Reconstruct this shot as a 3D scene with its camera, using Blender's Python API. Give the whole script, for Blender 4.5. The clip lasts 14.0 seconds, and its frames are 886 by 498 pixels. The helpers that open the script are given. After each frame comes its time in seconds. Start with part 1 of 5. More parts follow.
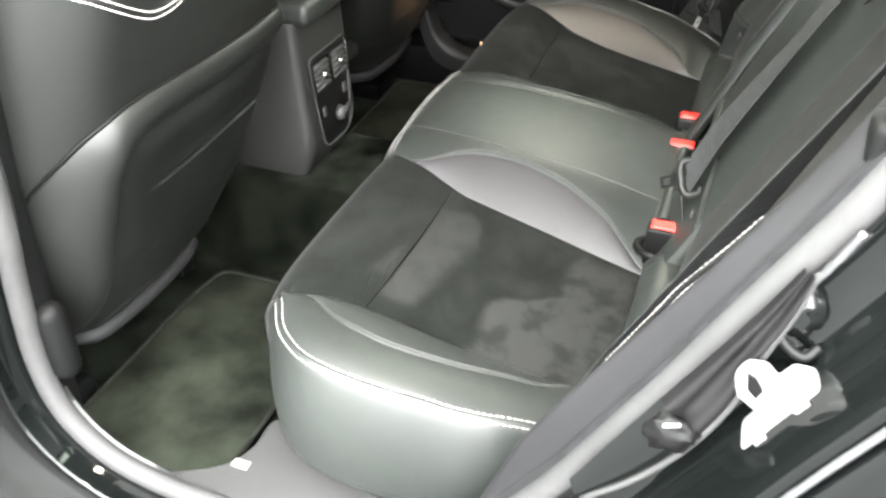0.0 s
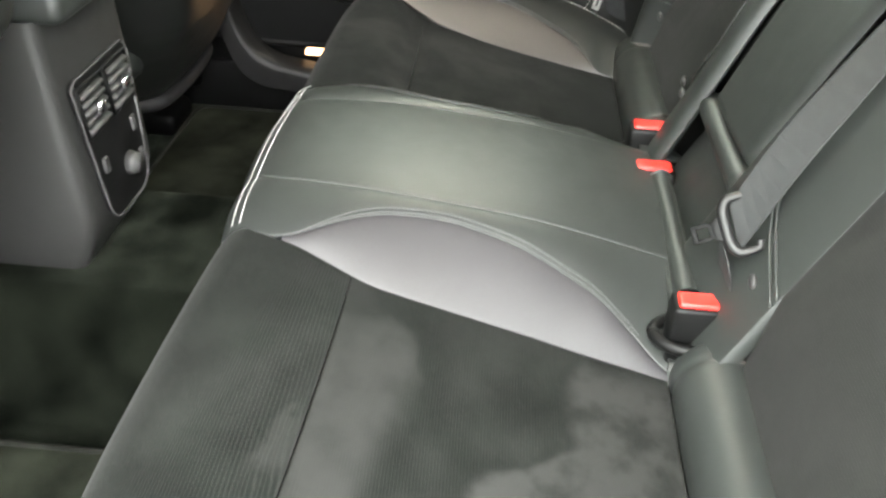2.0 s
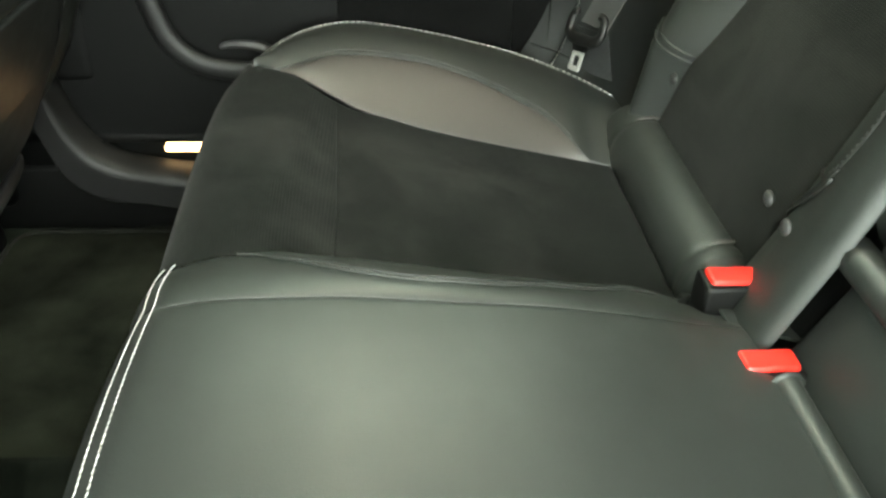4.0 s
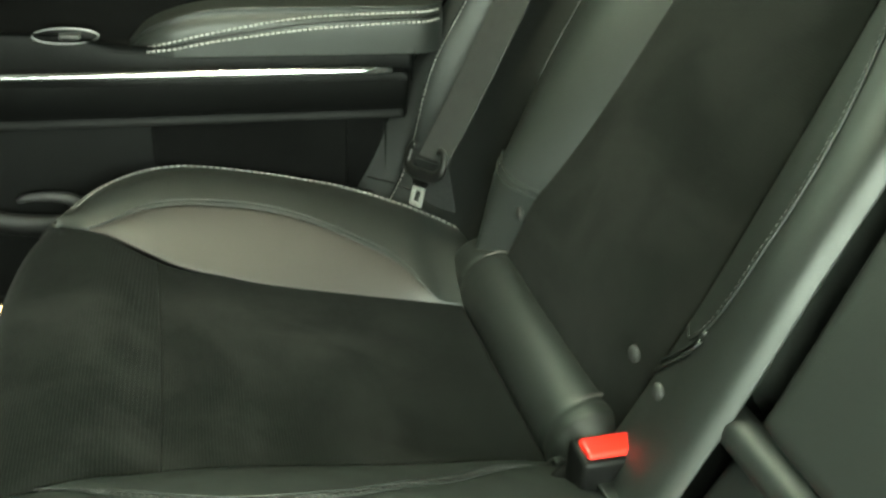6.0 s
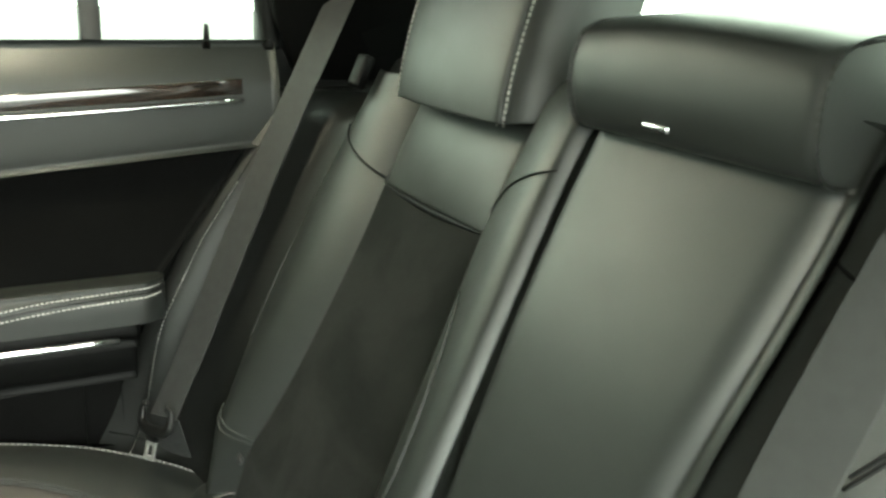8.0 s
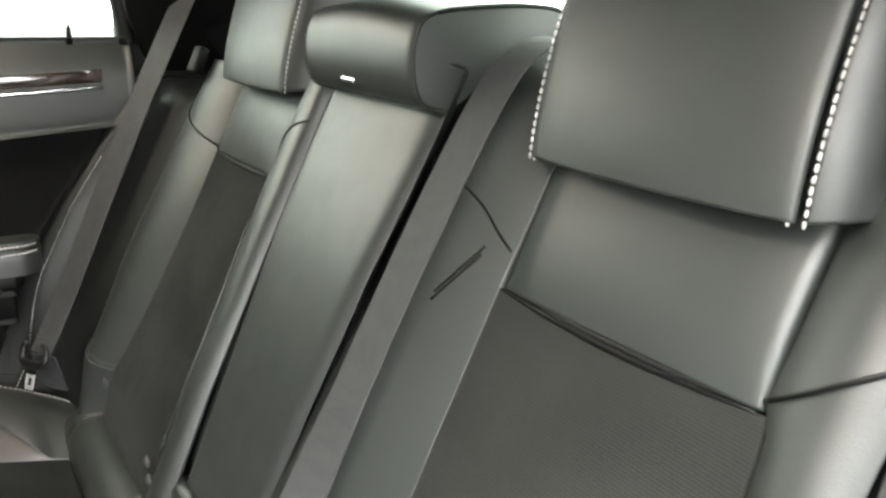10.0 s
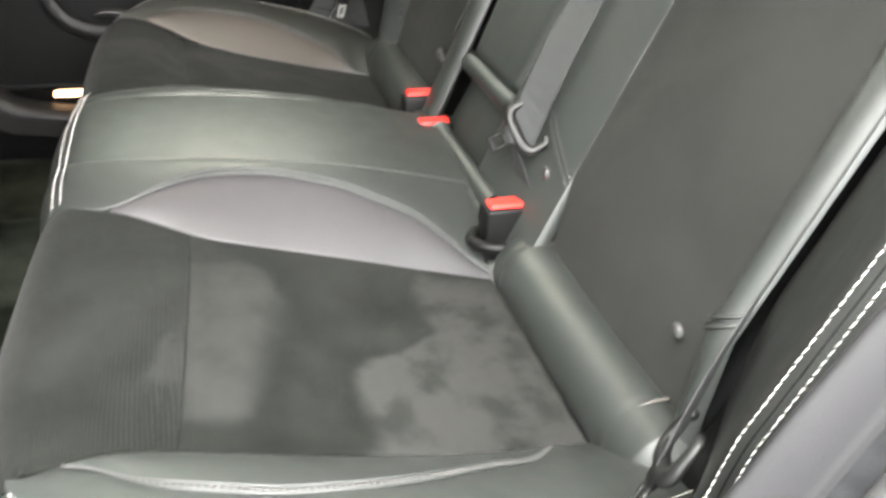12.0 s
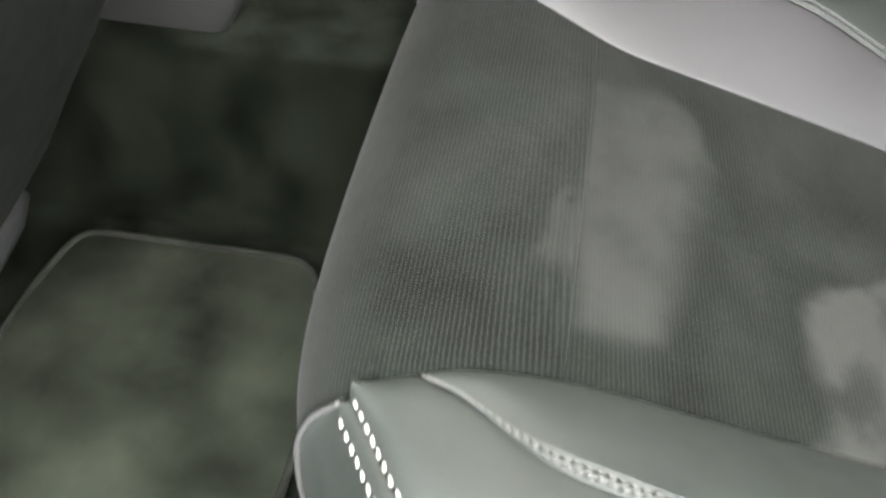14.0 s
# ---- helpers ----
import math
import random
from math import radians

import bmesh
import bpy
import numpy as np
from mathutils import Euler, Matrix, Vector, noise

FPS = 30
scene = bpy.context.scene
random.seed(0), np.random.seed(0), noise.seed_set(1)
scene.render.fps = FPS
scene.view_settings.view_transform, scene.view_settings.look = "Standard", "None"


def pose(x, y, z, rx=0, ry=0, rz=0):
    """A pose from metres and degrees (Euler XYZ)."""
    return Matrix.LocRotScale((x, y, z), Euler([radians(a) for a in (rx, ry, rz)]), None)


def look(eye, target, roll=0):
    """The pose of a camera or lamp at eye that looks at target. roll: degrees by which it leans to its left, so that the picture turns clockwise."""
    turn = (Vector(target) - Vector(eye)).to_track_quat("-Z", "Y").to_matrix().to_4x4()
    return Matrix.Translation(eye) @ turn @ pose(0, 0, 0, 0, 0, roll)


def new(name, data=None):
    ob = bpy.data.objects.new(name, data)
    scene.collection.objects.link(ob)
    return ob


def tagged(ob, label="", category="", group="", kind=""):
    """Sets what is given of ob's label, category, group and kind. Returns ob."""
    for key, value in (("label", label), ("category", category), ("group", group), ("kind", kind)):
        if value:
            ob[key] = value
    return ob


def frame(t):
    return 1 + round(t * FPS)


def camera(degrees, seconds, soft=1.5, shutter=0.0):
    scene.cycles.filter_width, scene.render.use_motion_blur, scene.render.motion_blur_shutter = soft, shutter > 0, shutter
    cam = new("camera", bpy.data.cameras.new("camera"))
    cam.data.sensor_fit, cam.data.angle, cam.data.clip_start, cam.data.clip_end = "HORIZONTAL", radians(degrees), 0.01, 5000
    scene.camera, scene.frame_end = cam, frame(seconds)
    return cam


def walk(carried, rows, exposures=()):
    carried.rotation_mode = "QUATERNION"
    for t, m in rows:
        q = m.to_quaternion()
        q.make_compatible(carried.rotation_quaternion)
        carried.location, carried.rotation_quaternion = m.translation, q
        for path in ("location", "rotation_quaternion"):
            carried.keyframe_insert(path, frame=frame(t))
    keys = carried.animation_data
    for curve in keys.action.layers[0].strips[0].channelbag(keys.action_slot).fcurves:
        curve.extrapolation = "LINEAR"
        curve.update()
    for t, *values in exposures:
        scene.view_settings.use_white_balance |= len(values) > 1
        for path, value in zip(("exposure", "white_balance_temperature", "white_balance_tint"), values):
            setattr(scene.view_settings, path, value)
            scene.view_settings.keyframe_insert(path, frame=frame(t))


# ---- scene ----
cam = camera(54.1, 14.0, soft=2.6, shutter=0.3)
PATH = [
    (0, (-1.410, -0.527, 1.362), (0.110, 0.042, 0.194), -0.2),
    (0.5, (-1.284, -0.431, 1.262), (0.276, 0.065, 0.113), 1.0),
    (1, (-1.164, -0.376, 1.183), (0.435, 0.020, 0.049), 2.3),
    (1.5, (-1.044, -0.308, 1.153), (0.584, -0.040, 0.022), 2.5),
    (2, (-0.936, -0.239, 1.116), (0.710, -0.138, -0.016), 2.9),
    (2.5, (-0.800, -0.206, 1.089), (0.844, -0.189, -0.050), 1.8),
    (2.7, (-0.729, -0.201, 1.078), (0.914, -0.205, -0.063), 1.4),
    (4.8, (-0.329, -0.120, 1.009), (1.359, -0.381, -0.032), 3.1),
    (5, (-0.312, -0.123, 1.012), (1.386, -0.417, -0.004), 3.1),
    (5.5, (-0.290, -0.142, 1.020), (1.413, -0.548, 0.054), 3.7),
    (6, (-0.309, -0.155, 1.050), (1.385, -0.660, 0.115), 3.6),
    (6.5, (-0.344, -0.157, 1.096), (1.371, -0.746, 0.252), 3.4),
    (7, (-0.374, -0.179, 1.146), (1.355, -0.883, 0.428), 3.5),
    (7.5, (-0.420, -0.193, 1.186), (1.291, -1.029, 0.574), 4.0),
    (8, (-0.478, -0.248, 1.225), (1.215, -1.147, 0.655), 2.5),
    (8.5, (-0.567, -0.284, 1.229), (1.104, -1.231, 0.673), 2.3),
    (8.7, (-0.603, -0.294, 1.234), (1.057, -1.259, 0.678), 2.2),
    (10.8, (-0.961, -0.257, 1.132), (0.674, -1.278, 0.599), 1.8),
    (11, (-0.997, -0.223, 1.089), (0.649, -1.220, 0.545), 2.6),
    (11.5, (-1.049, -0.190, 1.053), (0.655, -0.906, 0.289), 1.8),
    (12, (-1.077, -0.141, 1.021), (0.611, -0.621, 0.060), 2.5),
    (12.5, (-1.074, -0.106, 0.990), (0.564, -0.351, -0.131), 2.5),
    (13, (-1.034, -0.062, 0.952), (0.533, -0.131, -0.289), 2.9),
    (13.5, (-0.966, -0.045, 0.917), (0.511, 0.027, -0.429), 2.8),
    (14, (-0.844, -0.051, 0.943), (0.567, 0.086, -0.468), 4.2),
]
EXPOSURE = [(0, 0.7, 6500, 5), (0.5, 0.87, 6500, 5), (1, 0.8, 6500, 5), (2, 0.79, 6500, 3), (2.5, 0.66, 6600, 3), (5, 0.82, 6600, -22), (6, 0.58, 6850, -24), (6.5, 0.52, 6850, -20), (7, 0.36, 6850, -14), (7.5, 0.28, 6780, -11), (8.5, 0.34, 6710, -7), (10.8, 0.84, 6500, 12), (11, 0.9, 6500, 12), (12, 0.85, 6600, 7), (12.5, 0.85, 6500, 15), (13, 0.56, 6500, 19), (13.5, 0.3, 6500, 14), (14, 0.6, 6500, 5)]
walk(cam, [(t, look(eye, target, roll)) for t, eye, target, roll in PATH], EXPOSURE)

SKY, SUN = 20.0, 2.0

# ---- light ----
world = bpy.data.worlds.new("overcast")
scene.world = world
world.use_nodes = True
wn, wl = world.node_tree.nodes, world.node_tree.links
wbg = wn["Background"]
wtc = wn.new("ShaderNodeTexCoord")
wsep = wn.new("ShaderNodeSeparateXYZ")
wramp = wn.new("ShaderNodeValToRGB")
# overcast, brightest on the side of the open door
for k, (at, tone) in enumerate(((0.0, (1.57, 1.34, 1.54)), (0.30, (1.22, 1.10, 1.18)), (0.52, (0.96, 0.93, 0.89)), (1.0, (1.32, 1.32, 1.24)))):
    e = wramp.color_ramp.elements[k] if k < 2 else wramp.color_ramp.elements.new(at)
    e.position, e.color = at, (*tone, 1)
wramp.color_ramp.interpolation = "B_SPLINE"
wmap = wn.new("ShaderNodeMath")
wmap.operation, wmap.inputs[1].default_value = "MULTIPLY_ADD", 0.5
wmap.inputs[2].default_value = 0.5
wl.new(wtc.outputs["Generated"], wsep.inputs[0])
wl.new(wsep.outputs["X"], wmap.inputs[0])
wl.new(wmap.outputs[0], wramp.inputs[0])
# and brighter towards the zenith
wup = wn.new("ShaderNodeMapRange")
wup.inputs["From Min"].default_value, wup.inputs["From Max"].default_value = 0.0, 0.9
wup.inputs["To Min"].default_value, wup.inputs["To Max"].default_value = 0.62, 1.5
wl.new(wsep.outputs["Z"], wup.inputs["Value"])
wmul = wn.new("ShaderNodeVectorMath")
wmul.operation = "SCALE"
wl.new(wramp.outputs[0], wmul.inputs[0])
wl.new(wup.outputs[0], wmul.inputs["Scale"])
wl.new(wmul.outputs[0], wbg.inputs["Color"])
wbg.inputs["Strength"].default_value = SKY

sun = new("sun", bpy.data.lights.new("sun", "SUN"))
sun.data.energy, sun.data.angle, sun.data.color = SUN, radians(40), (1.0, 0.86, 0.98)


sun.matrix_world = look((-4, -1.1, 1.75), (0, 0, 0))

# ---- materials ----


def mat(name, color, rough=0.5, metal=0.0, var=0.25, scale=8.0, bump=0.0, bscale=300.0, spec=0.5, kind="noise", sheen=0.0, coat=0.0, trans=0.0, tint2=None, detail=6.0, patchy=False):
    """Principled surface with a large and a fine variation, and fine relief."""
    m = bpy.data.materials.new(name)
    m.use_nodes = True
    nt = m.node_tree
    n, l = nt.nodes, nt.links
    p = n["Principled BSDF"]
    p.inputs["Roughness"].default_value = rough
    p.inputs["Metallic"].default_value = metal
    p.inputs["Specular IOR Level"].default_value = spec
    p.inputs["Coat Weight"].default_value = coat
    p.inputs["Sheen Weight"].default_value = sheen
    p.inputs["Sheen Roughness"].default_value = 0.5
    p.inputs["Transmission Weight"].default_value = trans
    tc = n.new("ShaderNodeTexCoord")
    big = n.new("ShaderNodeTexNoise")
    big.inputs["Scale"].default_value, big.inputs["Detail"].default_value = scale, detail
    l.new(tc.outputs["Object"], big.inputs["Vector"])
    ramp = n.new("ShaderNodeValToRGB")
    c2 = tint2 or tuple(c * (1 + var) for c in color)
    c1 = tuple(c * (1 - var) for c in color) if tint2 is None else color
    ramp.color_ramp.elements[0].position, ramp.color_ramp.elements[0].color = 0.32, (*c1, 1)
    ramp.color_ramp.elements[1].position, ramp.color_ramp.elements[1].color = 0.68, (*c2, 1)
    l.new(big.outputs["Fac"], ramp.inputs[0])
    l.new(ramp.outputs[0], p.inputs["Base Color"])
    if patchy:
        # the nap catches light unevenly
        nap = n.new("ShaderNodeMapRange")
        nap.inputs["From Min"].default_value, nap.inputs["From Max"].default_value = 0.35, 0.65
        nap.inputs["To Min"].default_value, nap.inputs["To Max"].default_value = sheen * 0.1, sheen * 1.9
        l.new(big.outputs["Fac"], nap.inputs["Value"])
        l.new(nap.outputs[0], p.inputs["Sheen Weight"])
        p.inputs["Sheen Tint"].default_value = (0.88, 1.0, 0.80, 1)
    rr = n.new("ShaderNodeMapRange")
    rr.inputs["To Min"].default_value, rr.inputs["To Max"].default_value = rough * 0.85, min(1, rough * 1.2)
    small = n.new("ShaderNodeTexNoise")
    small.inputs["Scale"].default_value, small.inputs["Detail"].default_value = scale * 6, 4
    l.new(tc.outputs["Object"], small.inputs["Vector"])
    l.new(small.outputs["Fac"], rr.inputs["Value"])
    l.new(rr.outputs[0], p.inputs["Roughness"])
    if bump:
        b = n.new("ShaderNodeBump")
        b.inputs["Strength"].default_value, b.inputs["Distance"].default_value = bump, 0.001
        if kind == "voronoi":
            g = n.new("ShaderNodeTexVoronoi")
            g.feature = "DISTANCE_TO_EDGE"
            g.inputs["Scale"].default_value = bscale
            l.new(g.outputs["Distance"], b.inputs["Height"])
        elif kind == "wave":
            g = n.new("ShaderNodeTexWave")
            g.bands_direction = "X"
            g.inputs["Scale"].default_value = bscale
            l.new(g.outputs["Fac"], b.inputs["Height"])
        else:
            g = n.new("ShaderNodeTexNoise")
            g.inputs["Scale"].default_value, g.inputs["Detail"].default_value = bscale, 3
            l.new(g.outputs["Fac"], b.inputs["Height"])
        l.new(tc.outputs["Object"], g.inputs["Vector"])
        l.new(b.outputs[0], p.inputs["Normal"])
    return m


LEATHER = mat("black_leather", (0.0140, 0.0157, 0.0144), 0.47, var=0.18, scale=5, bump=0.15, bscale=520, kind="voronoi", spec=0.55)
# darkened leather stands in for shade on the side bolsters; seat backs share it
DIM_LEATHER = mat("dim_leather", (0.0062, 0.0066, 0.0061), 0.42, var=0.12, scale=5, bump=0.13, bscale=520, kind="voronoi", spec=0.42)
POCKET = mat("pocket_leather", (0.0042, 0.0046, 0.0042), 0.40, var=0.35, scale=9, bump=0.2, bscale=420, spec=0.55)
TONGUE = mat("dull_steel", (0.013, 0.013, 0.0125), 0.3, var=0.12, scale=60)
# the black leather paled, for a gusset that catches the doorway's light
LIT_GUSSET = mat("lit_gusset_leather", (0.024, 0.0226, 0.0243), 0.54, var=0.1, scale=5, bump=0.15, bscale=520, kind="voronoi", spec=0.42)
# the black leather paled and warmed, its reflected light put into the colour
LIT_LENS = mat("lit_warm_leather", (0.045, 0.0405, 0.0375), 0.44, var=0.08, scale=5, bump=0.2, bscale=520, kind="voronoi", spec=0.4)
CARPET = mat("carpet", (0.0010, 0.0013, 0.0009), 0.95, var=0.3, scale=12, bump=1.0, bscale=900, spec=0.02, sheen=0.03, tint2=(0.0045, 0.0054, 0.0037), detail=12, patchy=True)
BINDING = mat("mat_binding", (0.012, 0.0125, 0.0105), 0.9, var=0.4, scale=30, bump=0.8, bscale=900, spec=0.1)
PILE = mat("mat_pile", (0.0036, 0.0041, 0.0031), 0.95, scale=8, bump=1.0, bscale=1100, spec=0.03, sheen=0.0, tint2=(0.026, 0.029, 0.022), detail=14)
PLASTIC = mat("dark_plastic", (0.0030, 0.0031, 0.0031), 0.5, var=0.12, scale=6, bump=0.25, bscale=700, spec=0.11)
DARKPL = mat("charcoal_plastic", (0.0065, 0.0064, 0.0064), 0.5, var=0.12, scale=6, bump=0.25, bscale=700, spec=0.3)
GREYPL = mat("grey_plastic", (0.030, 0.0295, 0.0295), 0.5, var=0.1, scale=6, bump=0.25, bscale=700)
CLOTH = mat("door_cloth", (0.0036, 0.0036, 0.0036), 0.9, var=0.2, scale=12, bump=0.6, bscale=1200, spec=0.04, sheen=0.02)
WEB = mat("belt_webbing", (0.0165, 0.0172, 0.0174), 0.7, var=0.08, scale=14, bump=0.3, bscale=190, kind="wave")
THREAD = mat("thread", (0.42, 0.405, 0.39), 0.65, var=0.3, scale=60)
SHELF = mat("shelf_cloth", (0.045, 0.046, 0.044), 0.85, var=0.15, scale=10, bump=0.5, bscale=900, spec=0.1)
TRIM = mat("grey_trim", (0.0098, 0.0096, 0.0104), 0.6, var=0.1, scale=6, bump=0.25, bscale=700, spec=0.22)
PGREY = mat("worn_grey_plastic", (0.006, 0.006, 0.0059), 0.42, var=0.2, scale=60, spec=0.3)
PTHREAD = mat("grey_thread", (0.075, 0.072, 0.07), 0.6, var=0.2, scale=45)
DTHREAD = mat("dark_thread", (0.06, 0.06, 0.06), 0.6, var=0.1, scale=60)
RED = mat("red_button", (0.72, 0.02, 0.015), 0.35, var=0.05, scale=30)
BLACK = mat("black_buckle", (0.0035, 0.0035, 0.0035), 0.45, var=0.1, scale=30, spec=0.16)
CHROME = mat("brushed_chrome", (0.75, 0.75, 0.76), 0.2, metal=1.0, var=0.04, scale=20)
STEELGREY = mat("worn_steel", (0.20, 0.20, 0.195), 0.4, var=0.15, scale=60)
STEEL = mat("tongue_steel", (0.27, 0.27, 0.27), 0.4, metal=1.0, var=0.1, scale=60)
ZINC = mat("bare_zinc", (0.17, 0.166, 0.162), 0.5, metal=0.0, var=0.05, scale=40)
PAINT = mat("black_paint", (0.0022, 0.0027, 0.0026), 0.07, var=0.1, scale=4, spec=0.45)
CONSOLE = mat("console_plastic", (0.018, 0.018, 0.0175), 0.42, var=0.12, scale=6, bump=0.25, bscale=700, spec=0.4)
# jamb paint toned greyer, in place of the sky it reflects
LIT_PAINT = mat("lit_paint", (0.0045, 0.0042, 0.0045), 0.30, var=0.2, scale=9, bump=0.12, bscale=60)
FLOCK = mat("dark_flock", (0.0105, 0.0107, 0.0115), 0.95, var=0.4, scale=60, bump=1.0, bscale=700, spec=0.1, sheen=0.03)
# paler than the black paint, to draw sky glints along folded edges
GLINT_EDGE = mat("glint_edge", (0.05, 0.05, 0.052), 0.12, var=0.3, scale=14, spec=0.8, coat=1.0)
RUBBER = mat("door_seal_rubber", (0.030, 0.030, 0.031), 0.45, var=0.15, scale=20, bump=0.2, bscale=500)
SEALGREY = mat("flocked_seal", (0.026, 0.0253, 0.0257), 0.65, var=0.12, scale=25, bump=0.5, bscale=900)
WOOD = mat("dark_wood_inlay", (0.022, 0.014, 0.010), 0.12, var=0.5, scale=18, coat=1.0)
HEADLINER = mat("headliner", (0.10, 0.084, 0.072), 0.9, var=0.05, scale=30, bump=0.3, bscale=800)
ASPHALT = mat("ground", (0.05, 0.05, 0.05), 0.9, var=0.2, scale=3, bump=0.4, bscale=60)


def suede_material():
    """Dark suede, perforated in fine rows, its nap brushed lighter in places."""
    m = mat("perforated_suede", (0.0028, 0.0034, 0.0028), 0.9, var=0.5, scale=16, bump=0.0, spec=0.05, sheen=0.025)
    nt = m.node_tree
    n, l = nt.nodes, nt.links
    p = n["Principled BSDF"]
    tc = n["Texture Coordinate"]
    # rows of fine holes
    mp = n.new("ShaderNodeMapping")
    mp.inputs["Scale"].default_value = (520, 410, 1)
    axes = n.new("ShaderNodeSeparateXYZ")
    l.new(tc.outputs["Object"], axes.inputs[0])
    down = n.new("ShaderNodeMath")
    down.operation, down.inputs[1].default_value = "MULTIPLY_ADD", -0.5
    l.new(axes.outputs["Z"], down.inputs[0])
    l.new(axes.outputs["Y"], down.inputs[2])
    flat = n.new("ShaderNodeCombineXYZ")
    l.new(axes.outputs["X"], flat.inputs["X"])
    l.new(down.outputs[0], flat.inputs["Y"])
    l.new(flat.outputs[0], mp.inputs["Vector"])
    ch = n.new("ShaderNodeTexVoronoi")
    ch.inputs["Scale"].default_value, ch.inputs["Randomness"].default_value = 1.0, 0.12
    l.new(mp.outputs[0], ch.inputs["Vector"])
    # brushed nap: broad soft-edged marks, and the marks left on the seat beside the open door
    nap = n.new("ShaderNodeTexNoise")
    nap.inputs["Scale"].default_value, nap.inputs["Detail"].default_value, nap.inputs["Distortion"].default_value = 8.0, 8, 0.7
    l.new(tc.outputs["Object"], nap.inputs["Vector"])
    sep = n.new("ShaderNodeSeparateXYZ")
    l.new(tc.outputs["Object"], sep.inputs[0])

    def calc(op, a, b=0.0, c=0.0):
        q = n.new("ShaderNodeMath")
        q.operation = op
        for k, v in enumerate((a, b, c)):
            if isinstance(v, (int, float)):
                q.inputs[k].default_value = v
            else:
                l.new(v, q.inputs[k])
        return q.outputs[0]

    def step(v, lo, hi):
        q = n.new("ShaderNodeMapRange")
        q.interpolation_type = "SMOOTHSTEP"
        q.inputs["From Min"].default_value, q.inputs["From Max"].default_value = lo, hi
        l.new(v, q.inputs["Value"])
        return q.outputs[0]

    wob = calc("MULTIPLY_ADD", nap.outputs["Fac"], 0.07, -0.035)
    X = calc("ADD", sep.outputs["X"], wob)
    Y = calc("ADD", sep.outputs["Y"], wob)
    seat = step(sep.outputs["Y"], -0.275, -0.255)
    inside = calc("MULTIPLY", step(X, -0.545, -0.510), step(X, -0.262, -0.295))
    leaning = calc("MULTIPLY_ADD", sep.outputs["X"], 0.04, calc("ADD", sep.outputs["Y"], 0.0124))
    wipe = calc("MULTIPLY", inside, calc("MULTIPLY", step(calc("MULTIPLY_ADD", sep.outputs["X"], 0.238, Y), -0.095, -0.058), step(leaning, 0.102, 0.097)))
    oval = calc("ADD", calc("POWER", calc("ABSOLUTE", calc("MULTIPLY_ADD", X, 7.4, 2.96)), 2.4), calc("POWER", calc("ABSOLUTE", calc("MULTIPLY_ADD", Y, 13.0, -0.98)), 2.4))
    wipe = calc("MULTIPLY", wipe, step(oval, 1.15, 0.8))
    wipe = calc("MULTIPLY", wipe, 0.72)
    shore = calc("MULTIPLY_ADD", step(sep.outputs["X"], -0.46, -0.375), 0.085, Y)
    stain = calc("MULTIPLY", step(shore, -0.036, -0.060), step(X, -0.22, -0.30))
    fine = n.new("ShaderNodeTexNoise")
    fine.inputs["Scale"].default_value, fine.inputs["Detail"].default_value = 22.0, 3
    l.new(tc.outputs["Object"], fine.inputs["Vector"])
    stain = calc("MULTIPLY", stain, calc("MULTIPLY_ADD", step(fine.outputs["Fac"], 0.32, 0.54), 0.60, 0.30))
    wipe = calc("MULTIPLY", wipe, calc("MULTIPLY_ADD", step(fine.outputs["Fac"], 0.25, 0.65), 0.45, 0.55))
    wipe, stain = calc("MULTIPLY", wipe, seat), calc("MULTIPLY", stain, seat)
    # paler towards the front edge
    edge = calc("MULTIPLY", calc("MULTIPLY", step(Y, 0.20, 0.245), 0.35), seat)
    # paler away from the seams, least on the seat by the open door
    across = calc("ABSOLUTE", sep.outputs["X"])
    brushed = calc("MULTIPLY", step(calc("ADD", across, wob), 0.545, 0.485), step(Y, -0.19, -0.10))
    brushed = calc("MAXIMUM", brushed, calc("MULTIPLY_ADD", seat, -0.8, 0.8))
    soft = calc("MULTIPLY", step(nap.outputs["Fac"], 0.34, 0.68), calc("MULTIPLY_ADD", step(sep.outputs["X"], 0.1, 0.2), 0.30, 0.26))
    soft = calc("MULTIPLY", soft, brushed)
    # backrest suede paled in colour as if lit, most beside the open door
    soft = calc("ADD", soft, calc("MULTIPLY", calc("MULTIPLY_ADD", seat, -1.0, 1.0), calc("MULTIPLY_ADD", step(sep.outputs["X"], -0.1, 0.1), -0.34, 0.44)))
    # pale colour standing in for relief on the loose folds beside the cross seam
    spread = calc("MULTIPLY_ADD", sep.outputs["X"], 0.16, calc("ADD", sep.outputs["Y"], 0.0536))
    fold = calc("MULTIPLY", step(leaning, 0.096, 0.100), step(calc("ADD", spread, wob), 0.108, 0.098))
    fold = calc("MULTIPLY", fold, calc("MULTIPLY", step(X, -0.36, -0.42), step(X, -0.52, -0.48)))
    fold = calc("MULTIPLY", calc("MULTIPLY", fold, calc("MULTIPLY_ADD", step(fine.outputs["Fac"], 0.40, 0.55), 0.40, 0.05)), seat)
    wipe = calc("MAXIMUM", wipe, fold)
    marks = calc("MAXIMUM", calc("MAXIMUM", wipe, stain), calc("MAXIMUM", soft, edge))
    old = p.inputs["Base Color"].links[0].from_socket
    mix = n.new("ShaderNodeMix")
    mix.data_type = "RGBA"
    l.new(marks, mix.inputs["Factor"])
    l.new(old, mix.inputs[6])
    mix.inputs[7].default_value = (0.0205, 0.0203, 0.0194, 1)
